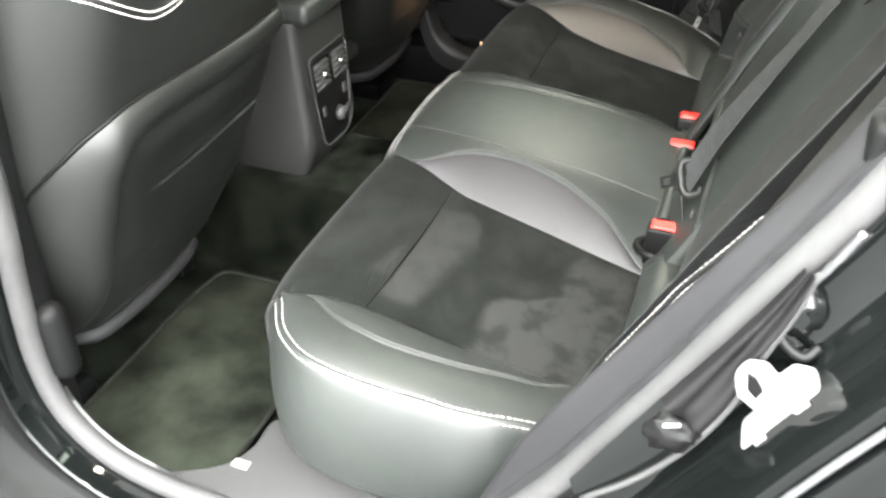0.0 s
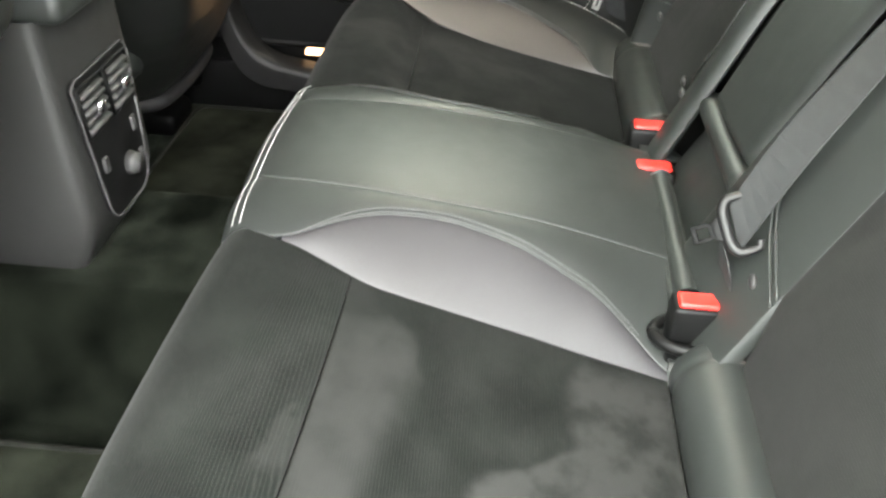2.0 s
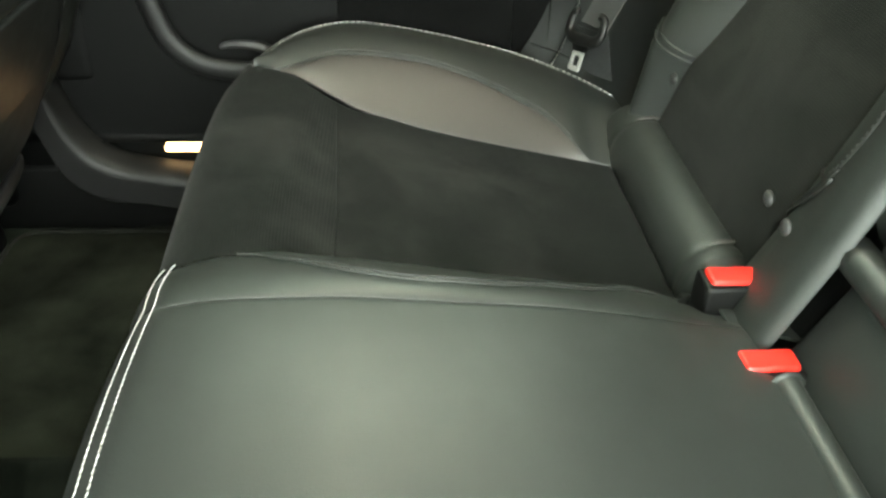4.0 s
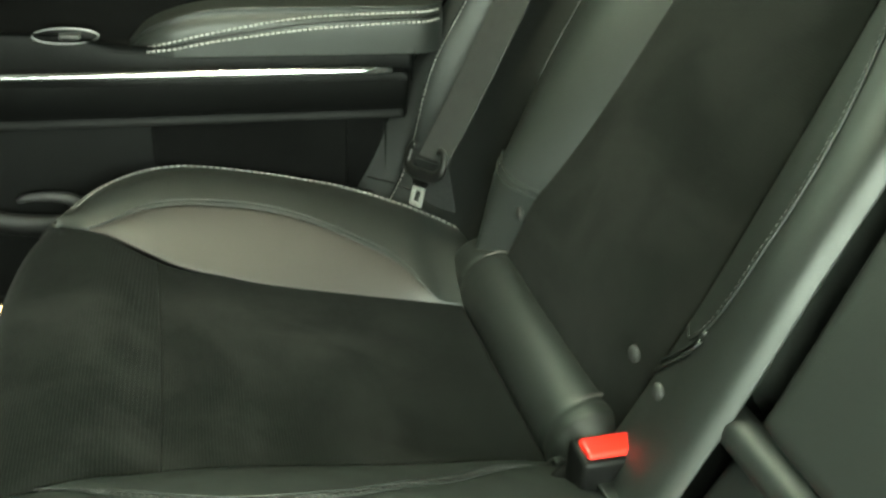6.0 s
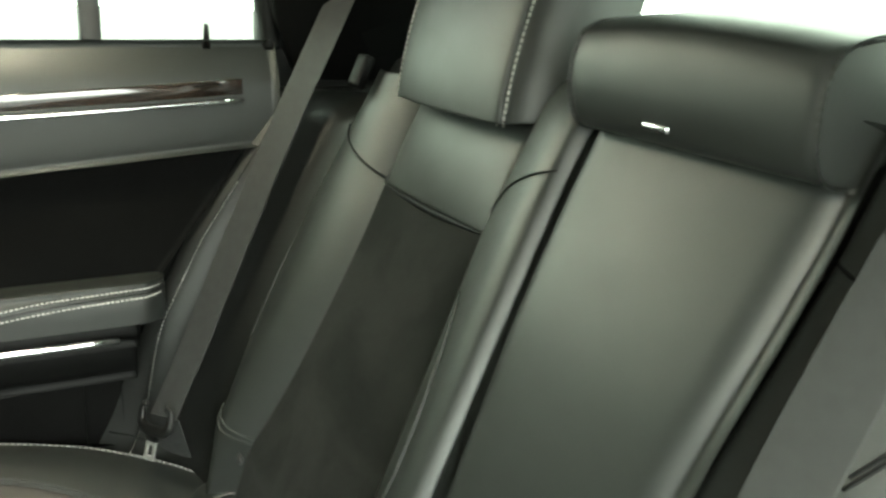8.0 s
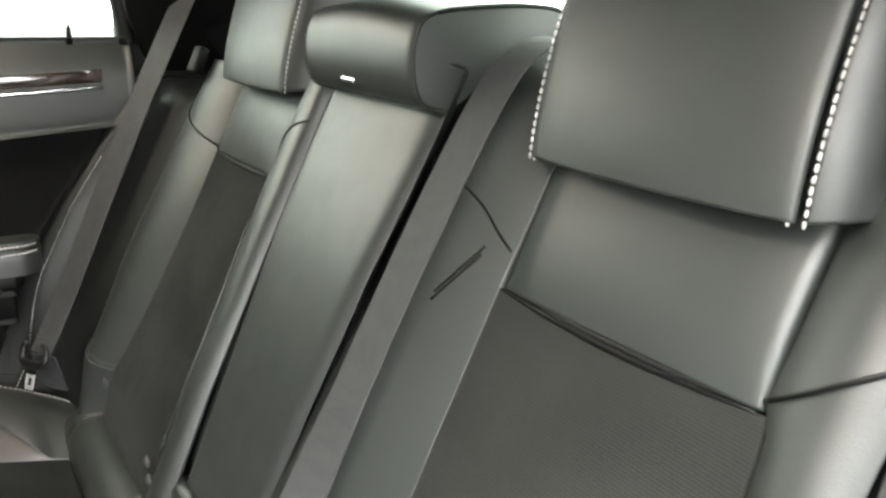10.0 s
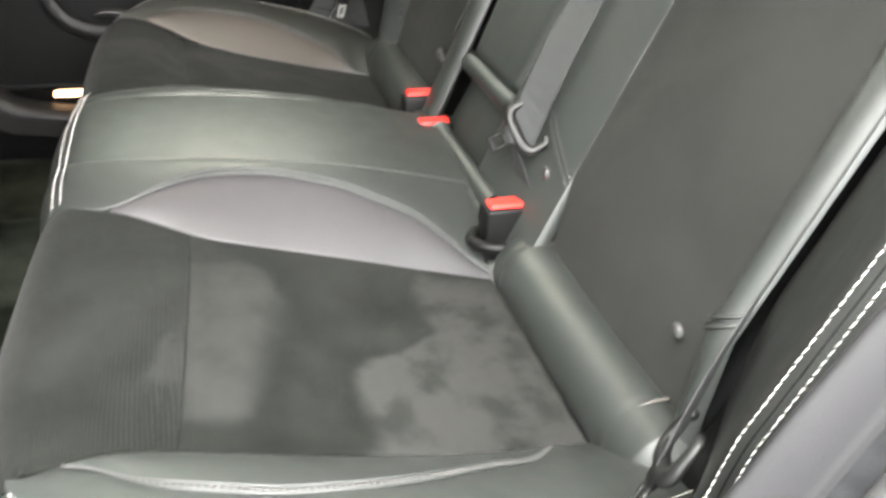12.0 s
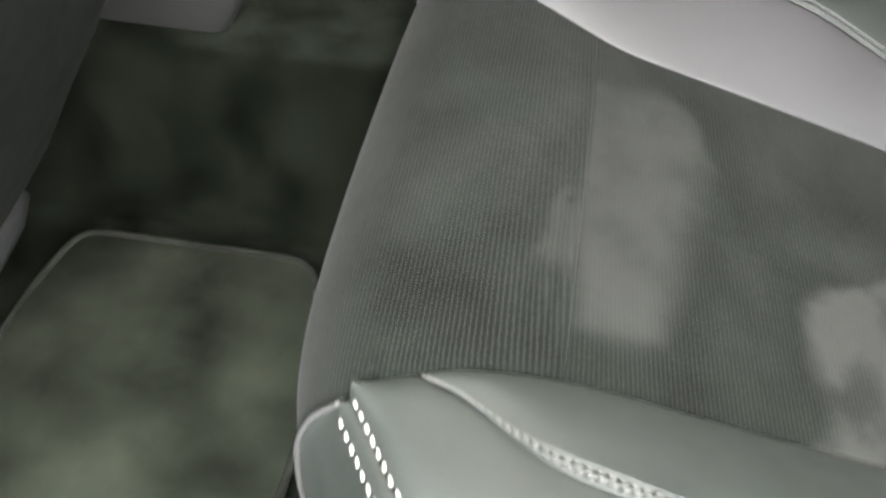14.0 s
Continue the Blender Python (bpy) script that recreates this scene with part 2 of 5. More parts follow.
    # the pale backing shows in the holes, unless the nap is brushed over them
    hole = calc("MULTIPLY", step(ch.outputs["Distance"], 0.34, 0.16), calc("MULTIPLY_ADD", calc("MAXIMUM", wipe, stain), -0.27, 0.31))
    dots = n.new("ShaderNodeMix")
    dots.data_type = "RGBA"
    l.new(hole, dots.inputs["Factor"])
    l.new(mix.outputs[2], dots.inputs[6])
    dots.inputs[7].default_value = (0.046, 0.046, 0.043, 1)
    l.new(dots.outputs[2], p.inputs["Base Color"])
    b = n.new("ShaderNodeBump")
    b.inputs["Strength"].default_value, b.inputs["Distance"].default_value = 0.12, 0.001
    l.new(ch.outputs["Distance"], b.inputs["Height"])
    l.new(b.outputs[0], p.inputs["Normal"])
    return m


SUEDE = suede_material()


def emitter(name, color, power):
    m = bpy.data.materials.new(name)
    m.use_nodes = True
    p = m.node_tree.nodes["Principled BSDF"]
    p.inputs["Base Color"].default_value = (*color, 1)
    p.inputs["Emission Color"].default_value = (*color, 1)
    p.inputs["Emission Strength"].default_value = power
    return m


def glass(name, color):
    """Tinted pane: lets light through in its tint, with a faint gloss."""
    m = bpy.data.materials.new(name)
    m.use_nodes = True
    n, l = m.node_tree.nodes, m.node_tree.links
    through_ = n.new("ShaderNodeBsdfTransparent")
    through_.inputs["Color"].default_value = (*color, 1)
    gloss = n.new("ShaderNodeBsdfGlossy")
    gloss.inputs["Roughness"].default_value = 0.03
    mix = n.new("ShaderNodeMixShader")
    mix.inputs[0].default_value = 0.05
    l.new(through_.outputs[0], mix.inputs[1])
    l.new(gloss.outputs[0], mix.inputs[2])
    l.new(mix.outputs[0], n["Material Output"].inputs["Surface"])
    return m


GLASS = glass("tinted_glass", (0.62, 0.66, 0.62))
# unseen front panes, tinted darker than the rest to dim light from ahead
DIM_FRONT_GLASS = glass("dimming_front_glass", (0.24, 0.25, 0.24))
# lens of the unseen roof lamps, its strength raised to brighten the cushions
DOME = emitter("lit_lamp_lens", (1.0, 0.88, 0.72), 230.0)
AMBER = emitter("lit_amber_lens", (1.0, 0.58, 0.30), 5.0)

# ---- building helpers; heights are from the cushion's front edge, which lies ZO above the ground ----
ZO = 0.62


def origin(ob):
    p = Vector(ob.location)
    while ob.parent:
        ob = ob.parent
        p += ob.location
    return p


def thing(name, at, label, category, group="", kind=""):
    ob = new(name)
    ob.empty_display_size = 0.05
    ob.location = (at[0], at[1], at[2] + ZO)
    return tagged(ob, label, category, group, kind)


def part(name, bm, material, parent=None, label="", smooth=True):
    """Links a bmesh as one mesh; its vertices are given in the car's own measures."""
    me = bpy.data.meshes.new(name)
    off = Vector((0, 0, ZO)) - (origin(parent) if parent else Vector())
    for v in bm.verts:
        v.co += off
    bm.normal_update()
    bm.to_mesh(me)
    bm.free()
    me.materials.append(material)
    if smooth:
        me.polygons.foreach_set("use_smooth", [True] * len(me.polygons))
    ob = new(name, me)
    if parent:
        ob.parent = parent
    return tagged(ob, label)


def curve_of(pts):
    """A smooth function through (x, y) pairs, by monotone steps."""
    xs, ys = [p[0] for p in pts], [p[1] for p in pts]
    if xs[0] > xs[-1]:
        xs, ys = xs[::-1], ys[::-1]

    def f(x):
        if x <= xs[0]:
            return ys[0]
        if x >= xs[-1]:
            return ys[-1]
        k = max(i for i in range(len(xs) - 1) if xs[i] <= x)
        h = xs[k + 1] - xs[k]
        t = (x - xs[k]) / h
        d = (ys[k + 1] - ys[k]) / h
        d0 = (ys[k + 1] - ys[k - 1]) / (xs[k + 1] - xs[k - 1]) if k > 0 else d
        d1 = (ys[k + 2] - ys[k]) / (xs[k + 2] - xs[k]) if k + 2 < len(xs) else d
        return (2 * t**3 - 3 * t**2 + 1) * ys[k] + (t**3 - 2 * t**2 + t) * h * d0 + (3 * t**2 - 2 * t**3) * ys[k + 1] + (t**3 - t**2) * h * d1

    return f


def sheet(fn, nu, nv, tuck=0.0, flip=False):
    """A padded panel: fn(u, v) gives its points; its rim is folded in by tuck, away from its face."""
    bm = bmesh.new()
    ease = (lambda t: lerp(t, 0.5 - 0.5 * math.cos(math.pi * t), 0.85)) if tuck else (lambda t: t)
    grid = [[Vector(fn(ease(i / nu), ease(j / nv))) for i in range(nu + 1)] for j in range(nv + 1)]
    if tuck:
        def nrm(j, i):
            a = grid[j][min(i + 1, nu)] - grid[j][max(i - 1, 0)]
            b = grid[min(j + 1, nv)][i] - grid[max(j - 1, 0)][i]
            n = a.cross(b)
            return n.normalized() if n.length > 1e-9 else Vector((0, 0, 1))
        sgn = -1 if flip else 1
        cols = nu + 3
        big = []
        for j in range(-1, nv + 2):
            jj = min(max(j, 0), nv)
            row = []
            for i in range(-1, nu + 2):
                ii = min(max(i, 0), nu)
                p = grid[jj][ii]
                if j != jj or i != ii:
                    p = p - sgn * tuck * nrm(jj, ii)
                row.append(p)
            big.append(row)
        grid = big
    vs = [[bm.verts.new(p) for p in row] for row in grid]
    for j in range(len(vs) - 1):
        for i in range(len(vs[0]) - 1):
            q = [vs[j][i], vs[j][i + 1], vs[j + 1][i + 1], vs[j + 1][i]]
            bm.faces.new(q[::-1] if flip else q)
    bmesh.ops.remove_doubles(bm, verts=bm.verts, dist=1e-5)
    return bm


def box(x0, x1, y0, y1, z0, z1, bevel=0.004, seg=2, bm=None):
    bm = bm or bmesh.new()
    r = bmesh.ops.create_cube(bm, size=1)
    for v in r["verts"]:
        v.co = Vector(((x0 + x1) / 2 + v.co.x * (x1 - x0), (y0 + y1) / 2 + v.co.y * (y1 - y0), (z0 + z1) / 2 + v.co.z * (z1 - z0)))
    if bevel:
        es = {e for v in r["verts"] for e in v.link_edges}
        bmesh.ops.bevel(bm, geom=list(es), offset=bevel, segments=seg, affect="EDGES", profile=0.5)
    return bm


def prism(outline, depth, bevel=0.003, seg=2):
    """A closed outline of 3D points pushed along depth (a vector), with rounded edges."""
    bm = bmesh.new()
    a = [bm.verts.new(Vector(p)) for p in outline]
    b = [bm.verts.new(Vector(p) + Vector(depth)) for p in outline]
    bm.faces.new(a)
    bm.faces.new(b[::-1])
    n = len(a)
    for i in range(n):
        bm.faces.new([a[i], b[i], b[(i + 1) % n], a[(i + 1) % n]])
    bmesh.ops.recalc_face_normals(bm, faces=bm.faces)
    if bevel:
        bmesh.ops.bevel(bm, geom=[e for e in bm.edges if e.calc_face_angle(0) > 0.5], offset=bevel, segments=seg, affect="EDGES", profile=0.5)
    return bm


def tube(pts, radius, n=8, flat=1.0, up=(0, 0, 1), closed=False):
    """A tube, or a flat strap, along points."""
    bm = bmesh.new()
    P = [Vector(p) for p in pts]
    rings = []
    for i, p in enumerate(P):
        t = (P[min(i + 1, len(P) - 1)] - P[max(i - 1, 0)]).normalized()
        side = t.cross(Vector(up))
        side = side.normalized() if side.length > 1e-6 else Vector((1, 0, 0))
        nn = side.cross(t)
        r = radius(i / (len(P) - 1)) if callable(radius) else radius
        rings.append([bm.verts.new(p + side * r * math.cos(2 * math.pi * k / n) + nn * r * flat * math.sin(2 * math.pi * k / n)) for k in range(n)])
    for i in range(len(rings) - 1):
        for k in range(n):
            bm.faces.new([rings[i][k], rings[i][(k + 1) % n], rings[i + 1][(k + 1) % n], rings[i + 1][k]])
    bm.faces.new(rings[0][::-1])
    bm.faces.new(rings[-1])
    bmesh.ops.recalc_face_normals(bm, faces=bm.faces)
    return bm


def resample(pts, step):
    P = [Vector(p) for p in pts]
    out, left = [], 0.0
    for a, b in zip(P, P[1:]):
        d = (b - a).length
        s = left
        while s < d:
            out.append((a.lerp(b, s / d), (b - a).normalized()))
            s += step
        left = s - d
    return out


def stitches(pts, step=0.0055, length=0.0052, r=0.0009):
    """A row of short thread stitches along points."""
    vs, fs = [], []
    for p, t in resample(pts, step):
        s = t.cross(Vector((0.2, 0.1, 1))).normalized()
        t = (t + s * 0.16).normalized()
        n = s.cross(t)
        k = len(vs)
        for u, w in ((-0.5, 0.5), (-0.25, 1.0), (0.25, 1.0), (0.5, 0.5)):
            for a in range(4):
                vs.append(p + t * u * length + (s * math.cos(a * math.pi / 2) + n * math.sin(a * math.pi / 2)) * r * w)
        for q in range(3):
            for a in range(4):
                fs.append((k + q * 4 + a, k + q * 4 + (a + 1) % 4, k + q * 4 + 4 + (a + 1) % 4, k + q * 4 + 4 + a))
        fs += [(k + 3, k + 2, k + 1, k), (k + 12, k + 13, k + 14, k + 15)]
    bm = bmesh.new()
    bv = [bm.verts.new(v) for v in vs]
    for f in fs:
        bm.faces.new([bv[i] for i in f])
    return bm


def lerp(a, b, t):
    return a + (b - a) * t


def run(keys, n=40):
    """Smooth run through 3D keys."""
    t = [i / (len(keys) - 1) for i in range(len(keys))]
    f = [curve_of(list(zip(t, [k[c] for k in keys]))) for c in range(3)]
    return [Vector((f[0](i / n), f[1](i / n), f[2](i / n))) for i in range(n + 1)]

# ---- ground and shell ----
ground = part("ground", box(-40, 40, -40, 40, -0.80, -0.62, bevel=0), ASPHALT, None, smooth=False)
tagged(ground, "plain dark grey ground under the car", "ground", kind="structure")

# ---- rear bench cushion ----
# a: distance from the car's centre line. Each seam is a run of (y, a); heights are runs of (y, z).
SEAM_C = [(-0.46, 0.128, -0.052), (-0.40, 0.124, -0.040), (-0.36, 0.122, -0.031), (-0.28, 0.118, -0.016), (-0.20, 0.115, -0.007), (-0.12, 0.113, 0.001), (-0.04, 0.109, 0.004), (0.0, 0.106, 0.003), (0.02, 0.103, 0.001)]
SEAM_A = [(-0.46, 0.252, -0.120), (-0.43, 0.242, -0.107), (-0.40, 0.223, -0.085), (-0.36, 0.196, -0.058), (-0.32, 0.176, -0.043), (-0.28, 0.162, -0.028), (-0.24, 0.152, -0.019), (-0.20, 0.147, -0.011), (-0.16, 0.147, -0.007), (-0.12, 0.154, -0.004), (-0.08, 0.170, -0.006), (-0.04, 0.190, -0.013), (-0.015, 0.197, -0.017)]
SEAM_I = [(-0.46, 0.256, -0.119), (-0.36, 0.250, -0.097), (-0.28, 0.242, -0.079), (-0.20, 0.236, -0.061), (-0.16, 0.233, -0.052), (-0.12, 0.228, -0.043), (-0.08, 0.216, -0.031), (-0.04, 0.204, -0.019), (0.0, 0.191, -0.016), (0.02, 0.182, -0.017)]
SEAM_O = [(-0.46, 0.535, -0.121), (-0.36, 0.548, -0.106), (-0.28, 0.552, -0.091), (-0.20, 0.555, -0.073), (-0.16, 0.558, -0.061), (-0.12, 0.561, -0.049), (-0.08, 0.572, -0.031), (-0.04, 0.587, -0.015), (0.0, 0.603, -0.012), (0.02, 0.612, -0.014)]
SEAM_B = [(-0.46, 0.535, -0.121), (-0.412, 0.541, -0.1135), (-0.40, 0.548, -0.104), (-0.385, 0.566, -0.091), (-0.36, 0.592, -0.076), (-0.32, 0.609, -0.058), (-0.28, 0.626, -0.043), (-0.24, 0.638, -0.031), (-0.20, 0.644, -0.022), (-0.16, 0.645, -0.016), (-0.12, 0.640, -0.010), (-0.08, 0.629, -0.008), (-0.04, 0.604, -0.011), (-0.02, 0.596, -0.012)]
SEAM_S = [(-0.47, 0.650, -0.078), (-0.44, 0.665, -0.066), (-0.40, 0.681, -0.052), (-0.36, 0.694, -0.040), (-0.32, 0.708, -0.031), (-0.28, 0.717, -0.024), (-0.24, 0.722, -0.016), (-0.20, 0.727, -0.010), (-0.16, 0.729, -0.004), (-0.12, 0.727, 0.001), (-0.08, 0.716, 0.002), (-0.04, 0.687, 0.0), (-0.019, 0.661, -0.004), (-0.006, 0.639, -0.008), (0.008, 0.616, -0.011)]


def seam(rows):
    return curve_of([(y, a) for y, a, _ in rows]), curve_of([(y, z) for y, _, z in rows])


(A_SEAM, Z_MID), (A_ARC, Z_ARC), (A_IN, Z_IN), (A_OUT, Z_OUT), (A_OARC, Z_OARC), (A_ST, Z_ST) = (seam(r) for r in (SEAM_C, SEAM_A, SEAM_I, SEAM_O, SEAM_B, SEAM_S))
FRONT = 0.012
BOTTOM = -0.265


def over_front(z_at, v):
    """Top for v under 1, then over the front edge and down: gives y and z."""
    if v <= 1:
        y = lerp(-0.445, FRONT, v)
        return y, z_at(y)
    w = v - 1
    z0 = z_at(FRONT)
    if w < 0.5:
        th = radians(95) * w / 0.5
        return FRONT + 0.038 * math.sin(th), z0 - 0.045 * (1 - math.cos(th))
    k = (w - 0.5) / 0.5
    ze = z0 - 0.045 * (1 - math.cos(radians(95)))
    return FRONT + 0.038 * math.sin(radians(95)) - 0.055 * k**1.7, lerp(ze, BOTTOM, k)


def cushion_panel(s, fa, fb, za, zb, bulge, nu, nv, v0=0.0, v1=2.0, tuck=0.005, power=0.7, vbulge=False, crease=0.0):
    """A panel between two seams fa and fb on side s."""
    def fn(u, w):
        v = lerp(v0, v1, w)
        y, z_a = over_front(za, v)
        y2, z_b = over_front(zb, v)
        yy = min(lerp(-0.445, FRONT, v), FRONT + 0.02)
        a = lerp(fa(yy), fb(yy), u)
        h = bulge * math.sin(math.pi * u) ** power * min(1.0, abs(fb(yy) - fa(yy)) / 0.03)
        if vbulge:
            h *= max(0.0, math.sin(math.pi * min(1, max(0, w)))) ** 0.45
        z, yb = lerp(z_a, z_b, u), lerp(y, y2, u)
        if crease and v <= 1:
            d = yb + 0.102
            z += crease * math.sin(math.pi * u) ** 0.6 * math.exp(-((d / 0.022) ** 2))
            if s < 0:
                # loose folds beside the seam, where the cover has stretched
                k1 = math.exp(-(((u - 0.70) / 0.17) ** 2))
                k2 = math.exp(-(((u - 0.80) / 0.11) ** 2))
                z += 0.0042 * k1 * math.exp(-(((d - 0.003 - 0.016 * (u - 0.42)) / 0.0042) ** 2))
                z += 0.0030 * k2 * math.exp(-(((d - 0.013 - 0.010 * math.sin(9 * u)) / 0.0040) ** 2))
                z += 0.0026 * k2 * math.exp(-(((d + 0.0065) / 0.0040) ** 2))
            yb += 0.010 * u**1.5 * math.exp(-((d / 0.05) ** 2))
        if v <= 1:
            z += h
        else:
            th = min(1, (v - 1) / 0.5) * math.pi / 2
            yb += h * math.sin(th) - (0.013 * u**10 if vbulge is None else 0)
            z += h * math.cos(th)
        return s * a, yb, z
    return sheet(fn, nu, nv, tuck, flip=(s < 0))


rear_seat = thing("rear_seat", (0, -0.2, BOTTOM), "black leather rear bench seat with grey suede inserts and white stitching", "car seat")
base = box(-0.66, 0.66, -0.47, 0.02, BOTTOM - 0.03, -0.125, bevel=0.03, seg=3)
bench = part("seat_cushion", base, PLASTIC, rear_seat, "black leather seat cushion with suede inserts")
neg = lambda f: (lambda y: -f(y))
part("centre_panel", cushion_panel(1, neg(A_SEAM), A_SEAM, Z_MID, Z_MID, 0.006, 16, 60), LEATHER, bench)
for s in (-1, 1):
    part("inner_strip", cushion_panel(s, A_SEAM, lambda y: min(A_ARC(y), A_IN(y)), Z_MID, lambda y: Z_ARC(y) if y < -0.015 else Z_IN(y), 0.005, 14, 60), LEATHER, bench)
    va, vb = 0.0, (0.445 - 0.024) / 0.457
    # same leather on both seats; the near one is paled as if lit
    part("inner_gusset", cushion_panel(s, lambda y: min(A_ARC(y), A_IN(y)), A_IN, Z_ARC, Z_IN, 0.0045, 14, 44, va, vb, 0.003, 0.8), LIT_GUSSET if s < 0 else LEATHER, bench, "lens-shaped leather gusset")
    vc = (0.445 - 0.102) / 0.457
    part("rear_insert", cushion_panel(s, A_IN, A_OUT, Z_IN, Z_OUT, 0.007, 30, 44, 0.02, vc, 0.006, 0.5, True, -0.008), SUEDE, bench, "perforated grey suede with brushed marks")
    part("front_insert", cushion_panel(s, A_IN, A_OUT, Z_IN, Z_OUT, 0.005, 30, 70, vc, 2.0, 0.006, 0.5, None, -0.008), SUEDE, bench, "perforated grey suede over the front edge")
    # far gusset paled as if facing the open door's light
    part("outer_gusset", cushion_panel(s, A_OUT, lambda y: max(A_OARC(y), A_OUT(y)), Z_OUT, Z_OARC, 0.005, 14, 44, va, vb, 0.003, 0.8), LIT_LENS if s > 0 else LEATHER, bench, "lens-shaped leather gusset")

    def strip_z(y):
        k = min(1, max(0, (y + 0.050) / 0.040))
        return lerp(Z_OARC(y), Z_OUT(y), k * k * (3 - 2 * k))


    # the outline of the cushion's side: from its rear, along the stitched edge, round the front corner
    rim = [(A_ST(y), y, Z_ST(y)) for y in [0.009 - 0.479 * (1 - i / 60) ** 1.3 for i in range(61)]]

    def rim_at(w):
        k = w * (len(rim) - 1)
        i = min(int(k), len(rim) - 2)
        return Vector(rim[i]).lerp(Vector(rim[i + 1]), k - i)

    def strip(u, w, s=s):
        p = rim_at(w)
        y = min(p.y, 0.006)
        a0 = max(A_OARC(y), A_OUT(y))
        down = p.z - Z_ST(y)
        z = lerp(strip_z(y) + down, p.z, u) + 0.008 * math.sin(math.pi * u) ** 0.8
        return s * lerp(a0, max(p.x, a0 + 0.002), u), p.y, z
    part("outer_strip", sheet(strip, 12, 70, 0.005, flip=(s < 0)), LEATHER, bench)

    def band(u, w, s=s):
        p = rim_at(w)
        q = rim_at(min(1, w + 0.01)) - rim_at(max(0, w - 0.01))
        out = Vector((q.y, -q.x, 0)).normalized()
        d = out * 0.0085 * u + Vector((0, 0, -0.0035 * u * u + 0.0018 * math.sin(math.pi * u)))
        return s * (p.x + d.x), p.y + d.y, p.z + d.z
    part("edge_band", sheet(band, 5, 80, 0.004, flip=(s < 0)), LEATHER, bench)

    # the seam between suede and leather, round the front corner and down
    CORNER = run([(0.6165, 0.014, -0.013), (0.617, 0.029, -0.030), (0.617, 0.037, -0.060), (0.615, 0.036, -0.120), (0.611, 0.022, -0.190), (0.606, -0.005, -0.265)], 60)

    def side(u, w, s=s):
        p = Vector(band(1, w, 1))
        q = rim_at(min(1, w + 0.02)) - rim_at(max(0, w - 0.02))
        out = Vector((q.y, -q.x, 0)).normalized()
        bul = 0.022 * math.sin(math.pi * min(1, u * 1.15)) ** 0.7 - 0.035 * max(0, u - 0.65) / 0.35
        k = min(1, max(0, (w - 0.80) / 0.20))
        k = k * k * (3 - 2 * k)
        c = CORNER[round(min(1, u) * 60)]
        z = p.z - u * (p.z - BOTTOM)
        x, y = p.x + out.x * bul * (1 - 0.6 * k), p.y + out.y * bul * (1 - 0.6 * k)
        return s * lerp(x, c.x, k), lerp(y, c.y, k), lerp(z, c.z, k)
    part("side_panel", sheet(side, 30, 100, 0.004, flip=(s < 0)), LEATHER, bench)
    part("corner_piping", tube([(s * (p.x + 0.001), p.y, p.z) for p in CORNER[:46]], 0.0016, 6), GREYPL, bench)

    up = Vector((0, 0, 0.0022))
    row1 = [Vector(band(-0.05, k / 120 * 0.985, s)) + up for k in range(121)]
    row2 = [Vector(band(1.02, k / 120 * 0.985, s)) + up * 0.6 for k in range(121)]
    part("stitching", stitches(row1, 0.0078, 0.0056, 0.00068), THREAD, bench, "white thread stitching")
    part("stitching", stitches(row2, 0.0078, 0.0056, 0.00068), THREAD, bench, "white thread stitching")
    # double-felled seams along the gussets
    def on_strip(outer_side, y, d):
        """A place on the leather strip beside a gusset, d away from its arc."""
        d = d * min(1.0, max(0.0, (-0.038 - y) / 0.06) + 0.1)
        if outer_side:
            a, far, za, zb = A_OARC(y), A_ST(y), Z_OARC(y), Z_ST(y)
            u = max(0.0, d / (far - a))
            return s * (a + d), y, lerp(za, zb, u) + 0.008 * math.sin(math.pi * u) ** 0.8 + 0.0012 + 0.4 * max(0, -d)
        a, far, za, zb = A_ARC(y), A_SEAM(y), Z_ARC(y), Z_MID(y)
        u = max(0.0, min(0.9, d / max(0.012, a - far)))
        return s * (a - d), y, lerp(za, zb, u) + 0.005 * math.sin(math.pi * u) ** 0.7 + 0.0010 + 0.4 * max(0, -d)

    for outer_side in (False, True):
        ys = [(-0.388 if outer_side else -0.404) + (0.0094 if outer_side else 0.0098) * i for i in range(40)]
        for d in (-0.0030, 0.0020, 0.0070):
            part("seam_ridge", tube([on_strip(outer_side, y, d) for y in ys], lambda t: 0.0010 * min(1.0, (1 - t) * 5 + 0.1, t * 6 + 0.1), 6), LEATHER, bench)
        for d in (-0.0005, 0.0045):
            part("stitching", stitches([Vector(on_strip(outer_side, y, d)) + Vector((0, 0, 0.0009)) for y in ys], 0.0052, 0.0038, 0.0006), PTHREAD if s < 0 and outer_side else DTHREAD, bench)

    # leather roll along the rear of the insert
    def roll(u, w, s=s):
        a = lerp(0.232, 0.622, w)
        end = min(1.0, min(w, 1 - w) / 0.09 + 0.45) ** 0.5
        end -= 0.035 * math.exp(-(((a - 0.272) / 0.005) ** 2)) + 0.035 * math.exp(-(((a - 0.557) / 0.005) ** 2))
        th = lerp(-0.1, math.pi * 0.85, u)
        flat = 1 + 0.05 * math.sin(2 * th)
        return s * a, -0.484 + 0.047 * end * flat * math.cos(th), -0.112 + 0.052 * end * flat * math.sin(th)
    part("rear_roll", sheet(roll, 24, 110, 0.003, flip=(s < 0)), LEATHER, bench)
    for a in (0.272, 0.557):
        ring = [(s * (a + 0.004 * math.sin(t)), -0.487 + 0.0462 * math.cos(t), -0.112 + 0.0522 * math.sin(t)) for t in [0.1 + 0.12 * i for i in range(20)]]
